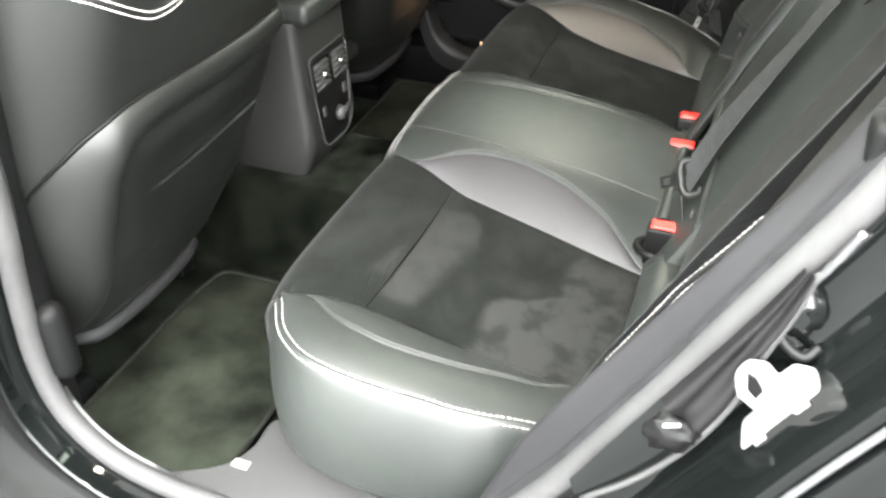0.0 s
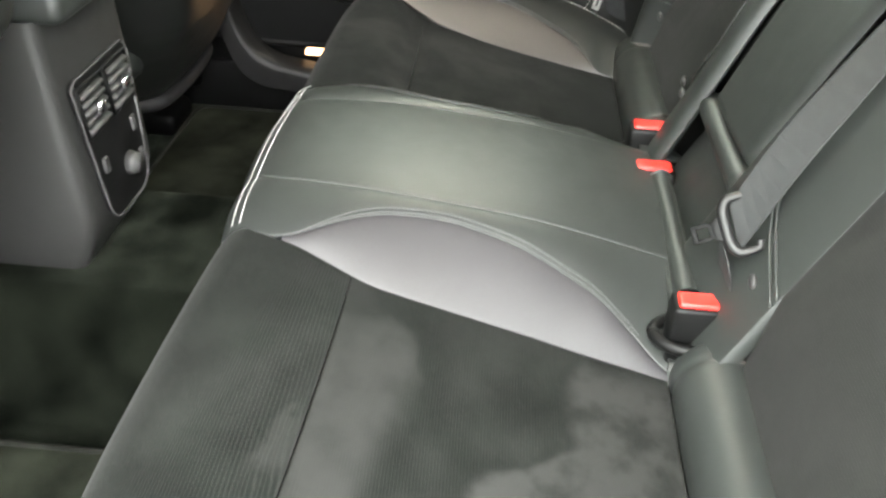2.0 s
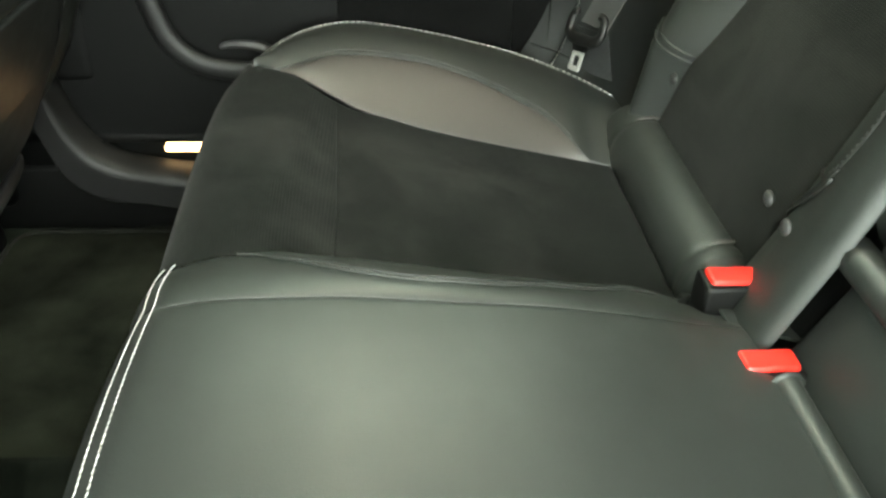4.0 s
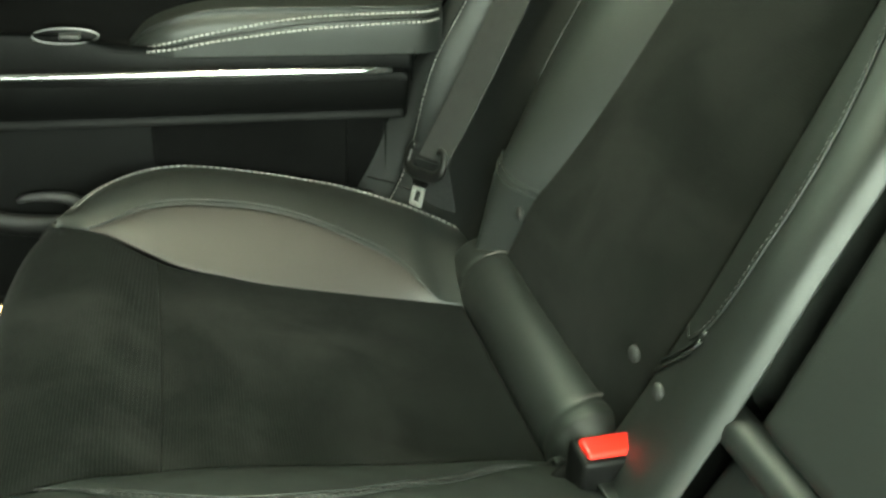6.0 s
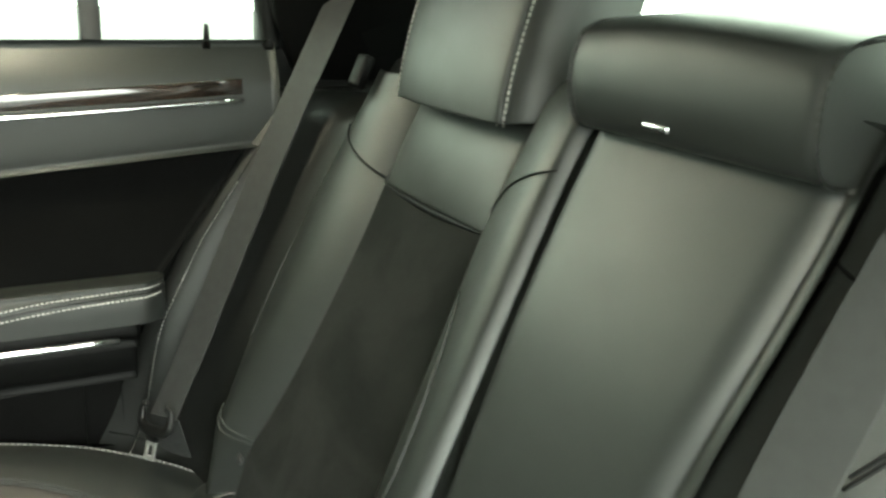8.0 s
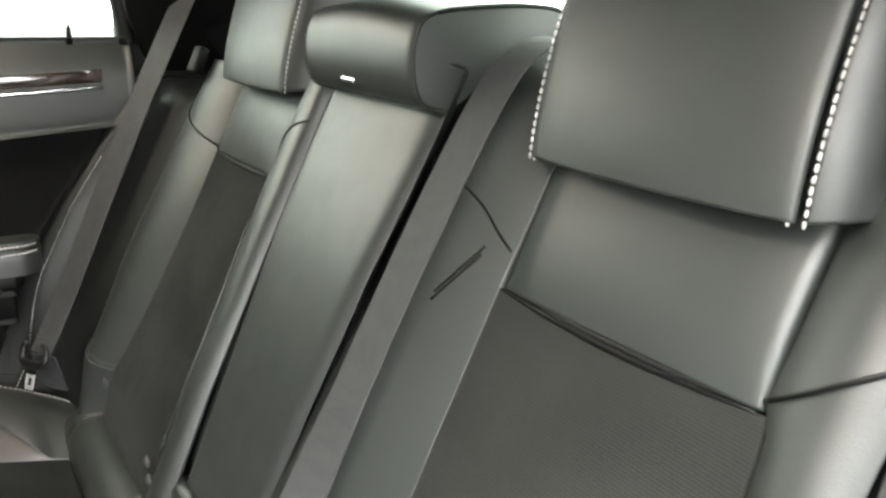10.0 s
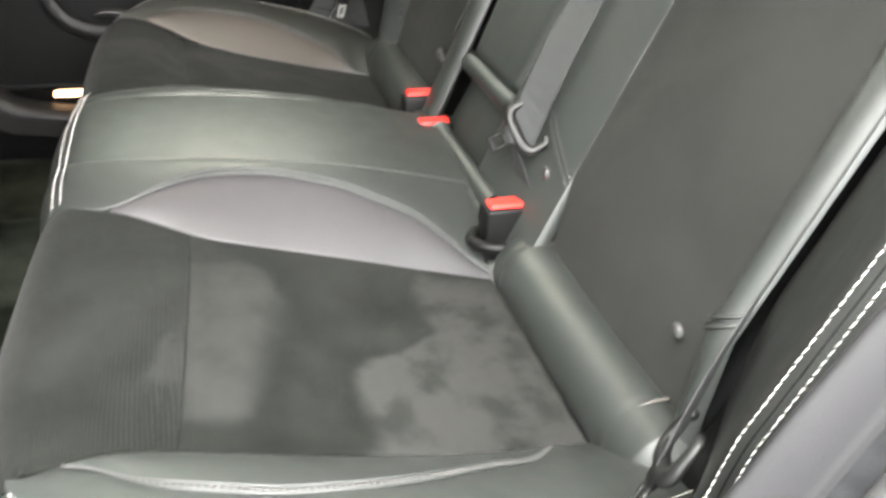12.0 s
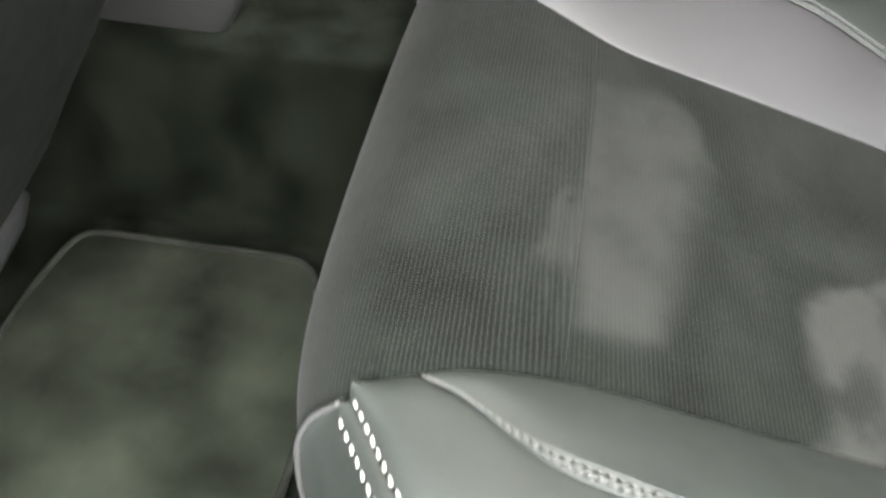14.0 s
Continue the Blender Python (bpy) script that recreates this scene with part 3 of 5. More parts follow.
        # seam rings in the paled leather, to draw their highlight
        part("seam_ridge", tube(ring, 0.0022, 8, up=(1, 0, 0)), LIT_LENS, bench)

for s in (-1, 1):
    # the strip beside the insert falls away behind, round the buckle's pocket
    def fall(u, w, s=s):
        a = lerp(0.130, 0.258, u)
        z0 = lerp(Z_MID(-0.445), Z_IN(-0.445), ((a - 0.130) / 0.128) ** 2.2)
        pleat = 0.006 * math.exp(-(((a - 0.246) / 0.006) ** 2)) - 0.007 * math.exp(-(((a - 0.234) / 0.005) ** 2))
        return s * a, lerp(-0.436, -0.512, w), z0 - 0.002 - 0.020 * w**1.6 + pleat * math.sin(math.pi * min(1, w + 0.2))
    part("rear_fall", sheet(fall, 40, 16, 0.003, flip=(s > 0)), LEATHER, bench)

# white stitching across the front of the centre panel
for d in (0.0, 0.010):
    line = []
    for i in range(81):
        x = lerp(-0.178, 0.178, i / 80)
        v = 1.10 + d * 7
        y, z = over_front(Z_MID, v)
        th = (v - 1) / 0.5 * math.pi / 2
        k = abs(x)
        h = 0.0018 + (0.006 * math.sin(math.pi * (k + 0.1055) / 0.211) ** 0.7 if k < 0.105 else 0.005 * max(0, math.sin(math.pi * (k - 0.105) / 0.084)) ** 0.7)
        line.append((x, y + h * math.sin(th), z + h * math.cos(th) - max(0, k - 0.105) * 0.22))
    part("stitching", stitches(line, 0.0055, 0.0045, 0.0007), THREAD, bench, "white thread stitching")

# rolled rear edge of the centre panel
def mid_roll(u, w):
    x = lerp(-0.198, 0.055, w)
    th = lerp(-0.2, math.pi, u)
    return x, -0.452 + 0.012 * math.cos(th), -0.050 + 0.014 * math.sin(th)
part("centre_rear_roll", sheet(mid_roll, 8, 20, 0.003, flip=True), LEATHER, bench)

# ---- rear backrests ----
def back(a, z, off=0.0):
    return Vector((a, -0.503 - 0.51 * z + off, z))

B_IN = curve_of([(-0.08, 0.214), (0.03, 0.217), (0.13, 0.227), (0.27, 0.248), (0.37, 0.266)])
B_OUT = curve_of([(-0.08, 0.562), (0.0, 0.542), (0.06, 0.524), (0.12, 0.514), (0.20, 0.510), (0.30, 0.511), (0.37, 0.519)])
B_CR = curve_of([(-0.08, 0.614), (0.05, 0.611), (0.20, 0.606), (0.35, 0.603), (0.48, 0.606)])
B_WIDE = curve_of([(-0.08, 0.576), (0.04, 0.569), (0.20, 0.553), (0.33, 0.534), (0.37, 0.528)])
B_FAR = curve_of([(-0.08, 0.588), (0.046, 0.602), (0.15, 0.626), (0.29, 0.634), (0.42, 0.628), (0.48, 0.622)])
B_EDGE = curve_of([(-0.08, 0.098), (0.07, 0.101), (0.21, 0.112), (0.33, 0.125), (0.45, 0.136), (0.55, 0.136)])


B_NEAR = curve_of([(-0.08, 0.284), (0.03, 0.275), (0.13, 0.268), (0.27, 0.261), (0.37, 0.257)])


def backrest(s, label):
    b_in, b_out, b_cr = (B_IN, B_OUT, B_FAR) if s > 0 else (B_NEAR, B_WIDE, B_CR)
    b = part("backrest", prism([back(s * 0.125, -0.12, -0.03), back(s * 0.60, -0.12, -0.03), back(s * 0.60, 0.50, -0.03), back(s * 0.14, 0.52, -0.03)], (0, -0.09, -0.03), 0.02, 3), PLASTIC, rear_seat, label)

    def insert(u, w):
        z = lerp(-0.10, 0.366, w)
        h = 0.006 * (math.sin(math.pi * u) ** 0.5) * (math.sin(math.pi * min(1, w + 0.02)) ** 0.3 if w < 0.98 else 0)
        return back(s * lerp(b_in(z), b_out(z), u), z, h - 0.024 * min(1.2, max(0, 0.02 - z) / 0.08))
    part("suede_insert", sheet(insert, 22, 30, 0.006, flip=(s > 0)), SUEDE, b, "perforated grey suede")

    def pillow(u, w):
        z = lerp(0.366, 0.52, w)
        a = lerp(0.260, 0.522, u)
        h = 0.017 * (math.sin(math.pi * min(1, max(0, w * 0.9 + 0.05)))) ** 0.8 * (math.sin(math.pi * u) ** 0.25 if 0 < u < 1 else 0)
        return back(s * a, z, h - 0.004)
    part("shoulder_pad", sheet(pillow, 18, 18, 0.010, flip=(s > 0)), LEATHER, b)
    part("pad_seam", tube([back(s * lerp(0.262, 0.520, k / 20), 0.366 - 0.004 * math.sin(math.pi * k / 20), 0.001) for k in range(21)], lambda t: 0.0012 + 0.0022 * math.sin(math.pi * t), 8), BLACK, b)

    def inner(u, w):
        z = lerp(-0.10, 0.60, w)
        a = lerp(B_EDGE(z), b_in(z), u)
        off = (0.056 * (1 - u**1.9) ** 0.85 if s > 0 else 0.047 * (1 - u**1.4)) - 0.010 * max(0, 0.30 - u) ** 2 / 0.09 - 0.010 * max(0, 0.10 - u) ** 2 / 0.01
        off *= 0.55 + 0.45 * min(1, max(0, (z + 0.1) / 0.25))
        top = max(0, (z - 0.49) / 0.11)
        return back(s * a, z - 0.034 * top * top, off - 0.085 * top * top)
    part("inner_bolster", sheet(inner, 30, 50, 0.02, flip=(s > 0)), LEATHER, b)

    def outer(u, w):
        z = lerp(-0.10, 0.50, w)
        a = lerp(b_out(z) if z < 0.37 else 0.522, b_cr(z), u)
        if s > 0:
            off = 0.050 * math.sin(math.pi * (0.04 + u * 0.64)) ** 0.8 - 0.010
        else:
            off = 0.036 * math.sin(math.pi * (0.05 + u * 0.74)) ** 0.8 - 0.012
        off -= 0.030 * min(1.2, max(0, 0.03 - z) / 0.09)
        return back(s * a, z, off)
    part("outer_bolster", sheet(outer, 24, 44, 0.008, flip=(s > 0)), LEATHER, b)
    # seams across the bolsters
    line = []
    for p in run([(0.118, 0.462, 0), (0.160, 0.452, 0), (0.208, 0.430, 0), (0.240, 0.405, 0), (0.268, 0.384, 0)], 40):
        u = (p.x - B_EDGE(p.y)) / (b_in(p.y) - B_EDGE(p.y))
        if 0.02 < u < 0.99:
            line.append(Vector(inner(u, (p.y + 0.10) / 0.70)) + Vector((0, 0.0012, 0.0005)))
    part("seam_ridge", tube(line, 0.0013, 6), BLACK, b)
    line = [Vector(outer(u / 12, (lerp(0.372, 0.424, u / 12) + 0.10) / 0.60)) + Vector((0, 0.002, 0.001)) for u in range(13)]
    part("seam_ridge", tube(line, 0.0016, 6), BLACK, b)
    for d in (0.0, 0.008):
        line = [Vector(outer(u / 12, (lerp(0.020, 0.045, u / 12) + d + 0.10) / 0.60)) + Vector((0, 0.002, 0.001)) for u in range(13)]
        part("seam_ridge", tube(line, 0.0017, 6), LEATHER, b)
        line = [Vector(inner(lerp(0.5, 1.0, u / 12), (lerp(0.074, 0.008, (u / 12) ** 0.8) + d + 0.10) / 0.70)) + Vector((0, 0.002, 0.001)) for u in range(13)]
        part("seam_ridge", tube(line, 0.0017, 6), LEATHER, b)
    for d in (0.0, 0.007) if s < 0 else ():
        line = [Vector(inner(lerp(0.60, 0.80, u / 12), (lerp(0.345, 0.388, u / 12) + d + 0.10) / 0.70)) + Vector((0, 0.0018, 0.0008)) for u in range(13)]
        part("seam_ridge", tube(line, 0.0013, 6), BLACK, b)
    if s > 0:
        arc = run([(0.207, 0.058, 0), (0.184, 0.064, 0), (0.165, 0.098, 0), (0.161, 0.165, 0), (0.168, 0.225, 0), (0.188, 0.285, 0), (0.214, 0.328, 0)], 70)
        for d, r in ((0.0, 0.0), (0.005, 0.0012)):
            line = []
            for p in arc:
                u = (p.x - d - B_EDGE(p.y)) / (b_in(p.y) - B_EDGE(p.y))
                line.append(Vector(inner(u, (p.y + 0.10) / 0.70)) + Vector((0, 0.0014, 0.0006)))
            part("seam_ridge" if r else "stitching", tube(line, r, 6) if r else stitches(line, 0.006, 0.0042, 0.0008), LEATHER if r else DTHREAD, b)
    # release lever on the shoulder
    lever = box(-0.011, 0.011, -0.012, 0.006, -0.022, 0.024, 0.005, 3)
    bmesh.ops.rotate(lever, cent=(0, 0, 0), matrix=Euler((radians(27), 0, s * radians(20))).to_matrix(), verts=lever.verts)
    for v in lever.verts:
        v.co += Vector((s * 0.612, -0.690, 0.498))
    part("release_lever", lever, PLASTIC, b, "small grey backrest release lever")
    part("lever_socket", prism([back(s * 0.585, 0.445, 0.020), back(s * 0.640, 0.445, 0.020), back(s * 0.634, 0.515, 0.012), back(s * 0.590, 0.515, 0.012)], (0, -0.03, -0.01), 0.006, 3), PLASTIC, b)
    # snap studs low on the insert
    for a, z, off in ((0.240, 0.010, 0.012), (0.545, -0.002, 0.002)) + (((0.175, 0.020, 0.030),) if s > 0 else ()):
        bm = bmesh.new()
        bmesh.ops.create_uvsphere(bm, u_segments=14, v_segments=8, radius=0.008)
        for v in bm.verts:
            v.co = back(s * a, z, off) + Vector((v.co.x, v.co.y * 0.5, v.co.z))
        part("snap_stud", bm, GREYPL, b, "small round grey stud")
    return b


backrest(-1, "black leather rear backrest with suede insert, beside the open door")
backrest(1, "black leather rear backrest with suede insert, by the closed door")

# fold-down centre section

def cpanel(u, w):
    z = lerp(0.035, 0.530, w)
    x = lerp(-B_EDGE(z) + 0.007, B_EDGE(z) - 0.007, u)
    off = lerp(0.022, 0.047, min(1, w * 1.6) ** 0.8) + 0.006 * math.sin(math.pi * u) ** 0.5 - (0.024 if u > 0.5 else 0.010) * (max(0, abs(u - 0.5) - 0.41) / 0.09) ** 2
    off -= 0.03 * max(0, 0.05 - w) / 0.05
    return back(x, z, off)


centre = part("centre_backrest", prism([back(-0.105, -0.10, 0.0), back(0.105, -0.10, 0.0), back(0.105, 0.06, 0.0), back(-0.105, 0.06, 0.0)], (0, -0.06, -0.02), 0.006), LEATHER, rear_seat, "plain black leather fold-down centre backrest")
part("centre_panel", sheet(cpanel, 24, 40, 0.03, flip=False), LEATHER, centre)
part("bottom_roll", tube([back(x, 0.036, 0.014) for x in [-0.112 + 0.0224 * i for i in range(11)]], 0.016, 12), LEATHER, centre)
part("release_tab", prism([(-0.008, -0.672, 0.513), (0.020, -0.672, 0.513), (0.020, -0.672, 0.520), (-0.008, -0.672, 0.520)], (0, -0.02, 0), 0.002), CHROME, centre, "small bright release tab")


# side bolsters between backrest and door
W_NEAR = curve_of([(0.0, 0.004), (0.25, 0.036), (0.50, 0.075), (0.66, 0.099), (0.76, 0.112), (0.82, 0.1165), (0.88, 0.1145), (0.95, 0.112), (1.0, 0.107)])
W_FAR = curve_of([(0.0, 0.034), (0.34, 0.052), (0.5, 0.066), (0.66, 0.084), (0.74, 0.099), (0.82, 0.122), (0.86, 0.131), (0.92, 0.141), (1.0, 0.149)])


def wing(s, label):
    w_ = part("side_bolster", prism([back(s * 0.61, -0.12, -0.02), back(s * 0.77, -0.12, 0.03), back(s * 0.75, 0.45, 0.02), back(s * 0.61, 0.45, -0.02)], (0, -0.10, -0.03), 0.01), PLASTIC, rear_seat, label)

    def fn(u, w):
        z = lerp(-0.12, 0.46, w)
        a = lerp((B_CR if s < 0 else B_FAR)(z) + 0.002, 0.774 - 0.14 * max(0, z - 0.3) if s < 0 else 0.749 - 0.03 * max(0, z - 0.3), u)
        off = (W_NEAR if s < 0 else W_FAR)(u) * (1.0 - 0.25 * max(0, (z - 0.25) / 0.21))
        if s > 0:
            foot = min(1, max(0, (0.15 - z) / 0.20))
            flap = min(1, max(0, (u - 0.89) / 0.11))
            off -= (0.06 - 0.02 * u) * foot * foot * (3 - 2 * foot) * (1 - 0.6 * flap)
        else:
            off -= 0.06 * min(1, max(0, (0.07 - z) / 0.19)) ** 1.3
        top = max(0, (w - 0.93) / 0.07)
        return back(s * a, z, off - 0.05 * top * top)
    # cover toned darker than the other leather, in place of shade
    part("leather_cover", sheet(fn, 52, 60, 0.02, flip=(s > 0)), DIM_LEATHER, w_)
    for u in (0.826, 0.902) if s < 0 else (0.85,):
        line = [Vector(fn(u, k / 80 * 0.76 + 0.02)) + Vector((0, 0.0014, 0.0006)) for k in range(81)]
        part("stitching", stitches(line, 0.0066, 0.0052, 0.00052), THREAD, w_, "white thread stitching")
    for u, r in ((0.862 if s < 0 else 0.865, 0.0009),):
        part("seam_groove", tube([Vector(fn(u, k / 80 * 0.92 + 0.02)) + Vector((0, 0.0003, 0)) for k in range(81)], r, 6), BLACK, w_)
    line = [Vector(fn(k / 16 * 0.22 + 0.76, 0.13 + 0.02 * k / 16)) + Vector((0, 0.001, 0)) for k in range(17)]
    part("seam_ridge", tube(line, 0.0015, 6), BLACK, w_)
    return w_


wing(-1, "black leather side bolster with double white stitching by the open door")
wing(1, "black leather side bolster with white stitching by the closed door")


# ---- headrests ----
def headrest(s, label):
    h = thing("headrest", (s * 0.395, -0.72, 0.475), label, "headrest", "outer headrests")

    def face(u, w):
        a = lerp(0.272, 0.518, u)
        z = lerp(0.478, 0.72, w)
        off = 0.012 * math.sin(math.pi * u) ** 0.5 + 0.02 * math.sin(math.pi * min(1, w + 0.08)) ** 0.5
        return s * a, -0.715 - 0.30 * (z - 0.478) + off, z
    part("front_panel", sheet(face, 20, 24, 0.006, flip=(s > 0)), LEATHER, h)
    for e, sg in ((0.272, -1), (0.518, 1)):
        def cheek(u, w, e=e, sg=sg):
            z = lerp(0.478, 0.72, w)
            th = u * math.pi / 2
            y0 = -0.715 - 0.30 * (z - 0.478) + 0.02 * math.sin(math.pi * min(1, w + 0.08)) ** 0.5
            a = e + sg * (0.004 + 0.040 * math.sin(th))
            return s * a, y0 - 0.003 - 0.085 * (1 - math.cos(th)) - 0.02 * u, z + 0.01 * u * (1 - w)
        part("side_panel", sheet(cheek, 12, 24, 0.005, flip=(s * sg > 0)), LEATHER, h)
        for d in (-0.004, 0.005):
            line = [Vector(face(0.0 if sg < 0 else 1.0, k / 60)) + Vector((s * sg * d, 0.0015 if d < 0 else -0.001, 0)) for k in range(61)]
            part("stitching", stitches(line, 0.0065, 0.005, 0.0011), THREAD, h, "white thread stitching")
    part("core", box(min(s * 0.262, s * 0.53), max(s * 0.262, s * 0.53), -0.87, -0.745, 0.485, 0.73, 0.03, 4), LEATHER, h)
    return h


headrest(-1, "black leather headrest with double white stitching, beside the open door")
headrest(1, "black leather headrest with double white stitching, by the closed door")

mid_head = thing("centre_headrest", (0, -0.74, 0.52), "wide black leather centre headrest folded onto the backrest top", "headrest")
HEAD_PROF = run([(0, -0.712, 0.498), (0, -0.682, 0.505), (0, -0.671, 0.530), (0, -0.672, 0.562), (0, -0.688, 0.584), (0, -0.745, 0.592), (0, -0.810, 0.594), (0, -0.846, 0.586), (0, -0.866, 0.562), (0, -0.868, 0.525), (0, -0.850, 0.502)], 48)


def head_skin(u, w):
    p = HEAD_PROF[round(u * 48)]
    k = lerp(-1, 1, w)
    soft = max(0.0, abs(k) - 0.93) / 0.07
    c = Vector((0, -0.770, 0.548))
    q = c + (p - c) * (1 - 0.035 * soft * soft) + Vector((0, 0, 0.008 * (1 - k * k) if p.z > 0.56 else 0))
    return (0.111 if k > 0 else 0.134) * k, q.y, q.z


part("cushion", sheet(head_skin, 48, 40, 0.004, flip=True), LEATHER, mid_head)
for k in (-1, 1):
    def head_end(u, w, k=k):
        p = HEAD_PROF[round(u * 48)]
        c = Vector((0, -0.770, 0.542))
        q = c + (p - c) * 0.968 * w
        return k * ((0.1115 if k > 0 else 0.1345) + 0.003 * (1 - w**3)), q.y, q.z
    part("end_panel", sheet(head_end, 48, 8, 0.0, flip=(k > 0)), LEATHER, mid_head)
    ring = [Vector((k * (0.1112 if k > 0 else 0.1342), -0.770 + (p.y + 0.770) * 0.985, 0.545 + (p.z - 0.545) * 0.985)) for p in HEAD_PROF]
    part("seam_ridge", tube(ring[20:], 0.0018, 6, up=(1, 0, 0)), BLACK, mid_head)
    part("stitching", stitches(ring[5:20], 0.006, 0.004, 0.0008), DTHREAD, mid_head)
# black block added to keep the gap under the headrest dark
part("gap_block", box(-0.098, 0.098, -0.85, -0.712, 0.42, 0.515, 0.01), BLACK, mid_head)


# ---- buckles and belts ----
def buckle(x, y, z, yaw, lean, label, group="seat belt buckles"):
    b = thing("seat_belt_buckle", (x, y, z - 0.075), label, "buckle", group)
    m = Matrix.Translation((x, y, z)) @ Euler((lean, 0, yaw)).to_matrix().to_4x4()
    shell = box(-0.0275, 0.0275, -0.0175, 0.0175, -0.085, -0.001, 0.005, 3)
    bmesh.ops.transform(shell, matrix=m, verts=shell.verts)
    part("shell", shell, BLACK, b)
    # black ring put in for the shaded recess round the buckle
    cup = tube([(0.040 * math.cos(t), 0.028 * math.sin(t), -0.045) for t in [2 * math.pi * k / 28 for k in range(29)]], 0.007, 8)
    bmesh.ops.transform(cup, matrix=m, verts=cup.verts)
    part("pocket_ring", cup, BLACK, b, "black ring for the dark recess round the buckle")
    btn = box(-0.0225, 0.0225, -0.012, 0.012, -0.012, 0.004, 0.004, 3)
    for v in btn.verts:
        v.co.z -= 0.003 * max(0, 1 - (v.co.x / 0.02) ** 2) if v.co.z > 0 else 0
    bmesh.ops.transform(btn, matrix=m, verts=btn.verts)
    part("release_button", btn, RED, b, "red release button")
    return b


buckle(-0.219, -0.459, -0.034, radians(90), 0, "black belt buckle with red button set in the seat gap")
buckle(0.178, -0.450, -0.032, radians(90), 0, "black belt buckle with red button beside the far seat")
buckle(0.078, -0.446, -0.042, radians(90), 0, "black belt buckle with red button at the centre seat")


def strap(name, pts, width_dirs, half, thick, parent, label=""):
    """Flat webbing along points, each with its own width direction."""
    bm = bmesh.new()
    rings = []
    P = [Vector(p) for p in pts]
    for i, p in enumerate(P):
        w = Vector(width_dirs[i]).normalized()
        t = (P[min(i + 1, len(P) - 1)] - P[max(i - 1, 0)]).normalized()
        n = t.cross(w).normalized()
        ring = [p + w * half - n * thick, p + w * (half + thick) , p + w * half + n * thick, p - w * half + n * thick, p - w * (half + thick), p - w * half - n * thick]
        rings.append([bm.verts.new(q) for q in ring])
    for a, b in zip(rings, rings[1:]):
        for k in range(6):
            bm.faces.new([a[k], a[(k + 1) % 6], b[(k + 1) % 6], b[k]])
    bm.faces.new(rings[0][::-1])
    bm.faces.new(rings[-1])
    bmesh.ops.recalc_face_normals(bm, faces=bm.faces)
    return part(name, bm, WEB, parent, label, smooth=False)


def tongue(parent, at, wide, blade, size=1.0, metal=None):
    """A belt tongue: slotted guide, bar and steel blade; wide runs across the belt, blade along it."""
    z_ = -Vector(blade).normalized()
    y_ = z_.cross(Vector(wide)).normalized()
    x_ = y_.cross(z_)
    m = Matrix((x_ * size, y_ * size, z_ * size)).transposed().to_4x4()
    m.translation = at
    g = tube(run([(-0.024, 0.002, 0.016), (-0.033, 0.001, 0.013), (-0.035, 0, 0.0), (-0.033, 0, -0.012), (-0.020, 0, -0.019), (0, 0, -0.020), (0.020, 0, -0.019), (0.033, 0, -0.012), (0.035, 0, 0.0), (0.033, 0.001, 0.013), (0.024, 0.002, 0.016)], 60), lambda t: 0.0048 + 0.0034 * math.sin(math.pi * t) ** 2, 12, flat=0.75, up=(0, 1, 0))
    bmesh.ops.transform(g, matrix=m, verts=g.verts)
    part("tongue_guide", g, PGREY, parent, "worn grey plastic belt guide")
    g = prism([(-0.020, -0.003, -0.018), (-0.012, -0.003, -0.036), (0.012, -0.003, -0.036), (0.020, -0.003, -0.018)], (0, 0.006, 0), 0.002)
    bmesh.ops.transform(g, matrix=m, verts=g.verts)
    part("tongue_body", g, BLACK, parent)
    k = bmesh.new()
    for x0, x1, z0, z1 in ((-0.012, -0.0062, 0.034, 0.060), (0.0062, 0.012, 0.034, 0.060), (-0.012, 0.012, 0.030, 0.041), (-0.011, 0.011, 0.055, 0.062)):
        box(x0, x1, -0.0018, 0.0018, -z1, -z0, 0.0015, 2, k)
    bmesh.ops.transform(k, matrix=m, verts=k.verts)
    part("tongue_blade", k, metal or TONGUE, parent, "steel belt tongue")


def across(deg0, deg1, n):
    """Width directions that turn from one bearing to another."""
    return [Vector((math.cos(radians(lerp(deg0, deg1, i / n))), math.sin(radians(lerp(deg0, deg1, i / n))), 0)) for i in range(n + 1)]


# far outer belt
far_belt = thing("seat_belt", (0.68, -0.42, -0.06), "grey-black seat belt with steel tongue by the closed door", "seat belt")
pts = run([(0.655, -0.4223, 0.024), (0.670, -0.4723, 0.120), (0.683, -0.5373, 0.260), (0.694, -0.6123, 0.420), (0.703, -0.7023, 0.600)])
strap("webbing", pts, across(32, 36, 40), 0.0235, 0.0007, far_belt)
low_run = run([(0.680, -0.428, 0.010), (0.688, -0.445, -0.060), (0.692, -0.460, -0.130)])
strap("webbing", low_run, across(40, 40, 40), 0.025, 0.0007, far_belt)
tongue(far_belt, (0.652, -0.412, 0.026), (0.90, 0.40, -0.10), (-0.25, 0.25, -0.92), 0.95, STEELGREY)

# centre belt
mid_belt = thing("seat_belt", (-0.15, -0.46, -0.02), "grey-black centre seat belt hanging with its tongue against the backrest", "seat belt")
pts = run([(-0.204, -0.477, 0.048), (-0.202, -0.513, 0.140), (-0.197, -0.572, 0.255), (-0.196, -0.641, 0.390), (-0.200, -0.702, 0.505), (-0.203, -0.738, 0.552), (-0.205, -0.790, 0.566), (-0.206, -0.850, 0.520)])
low_w, bar = Vector((0.64, 0.27, 0.72)), across(10, 0, 40)
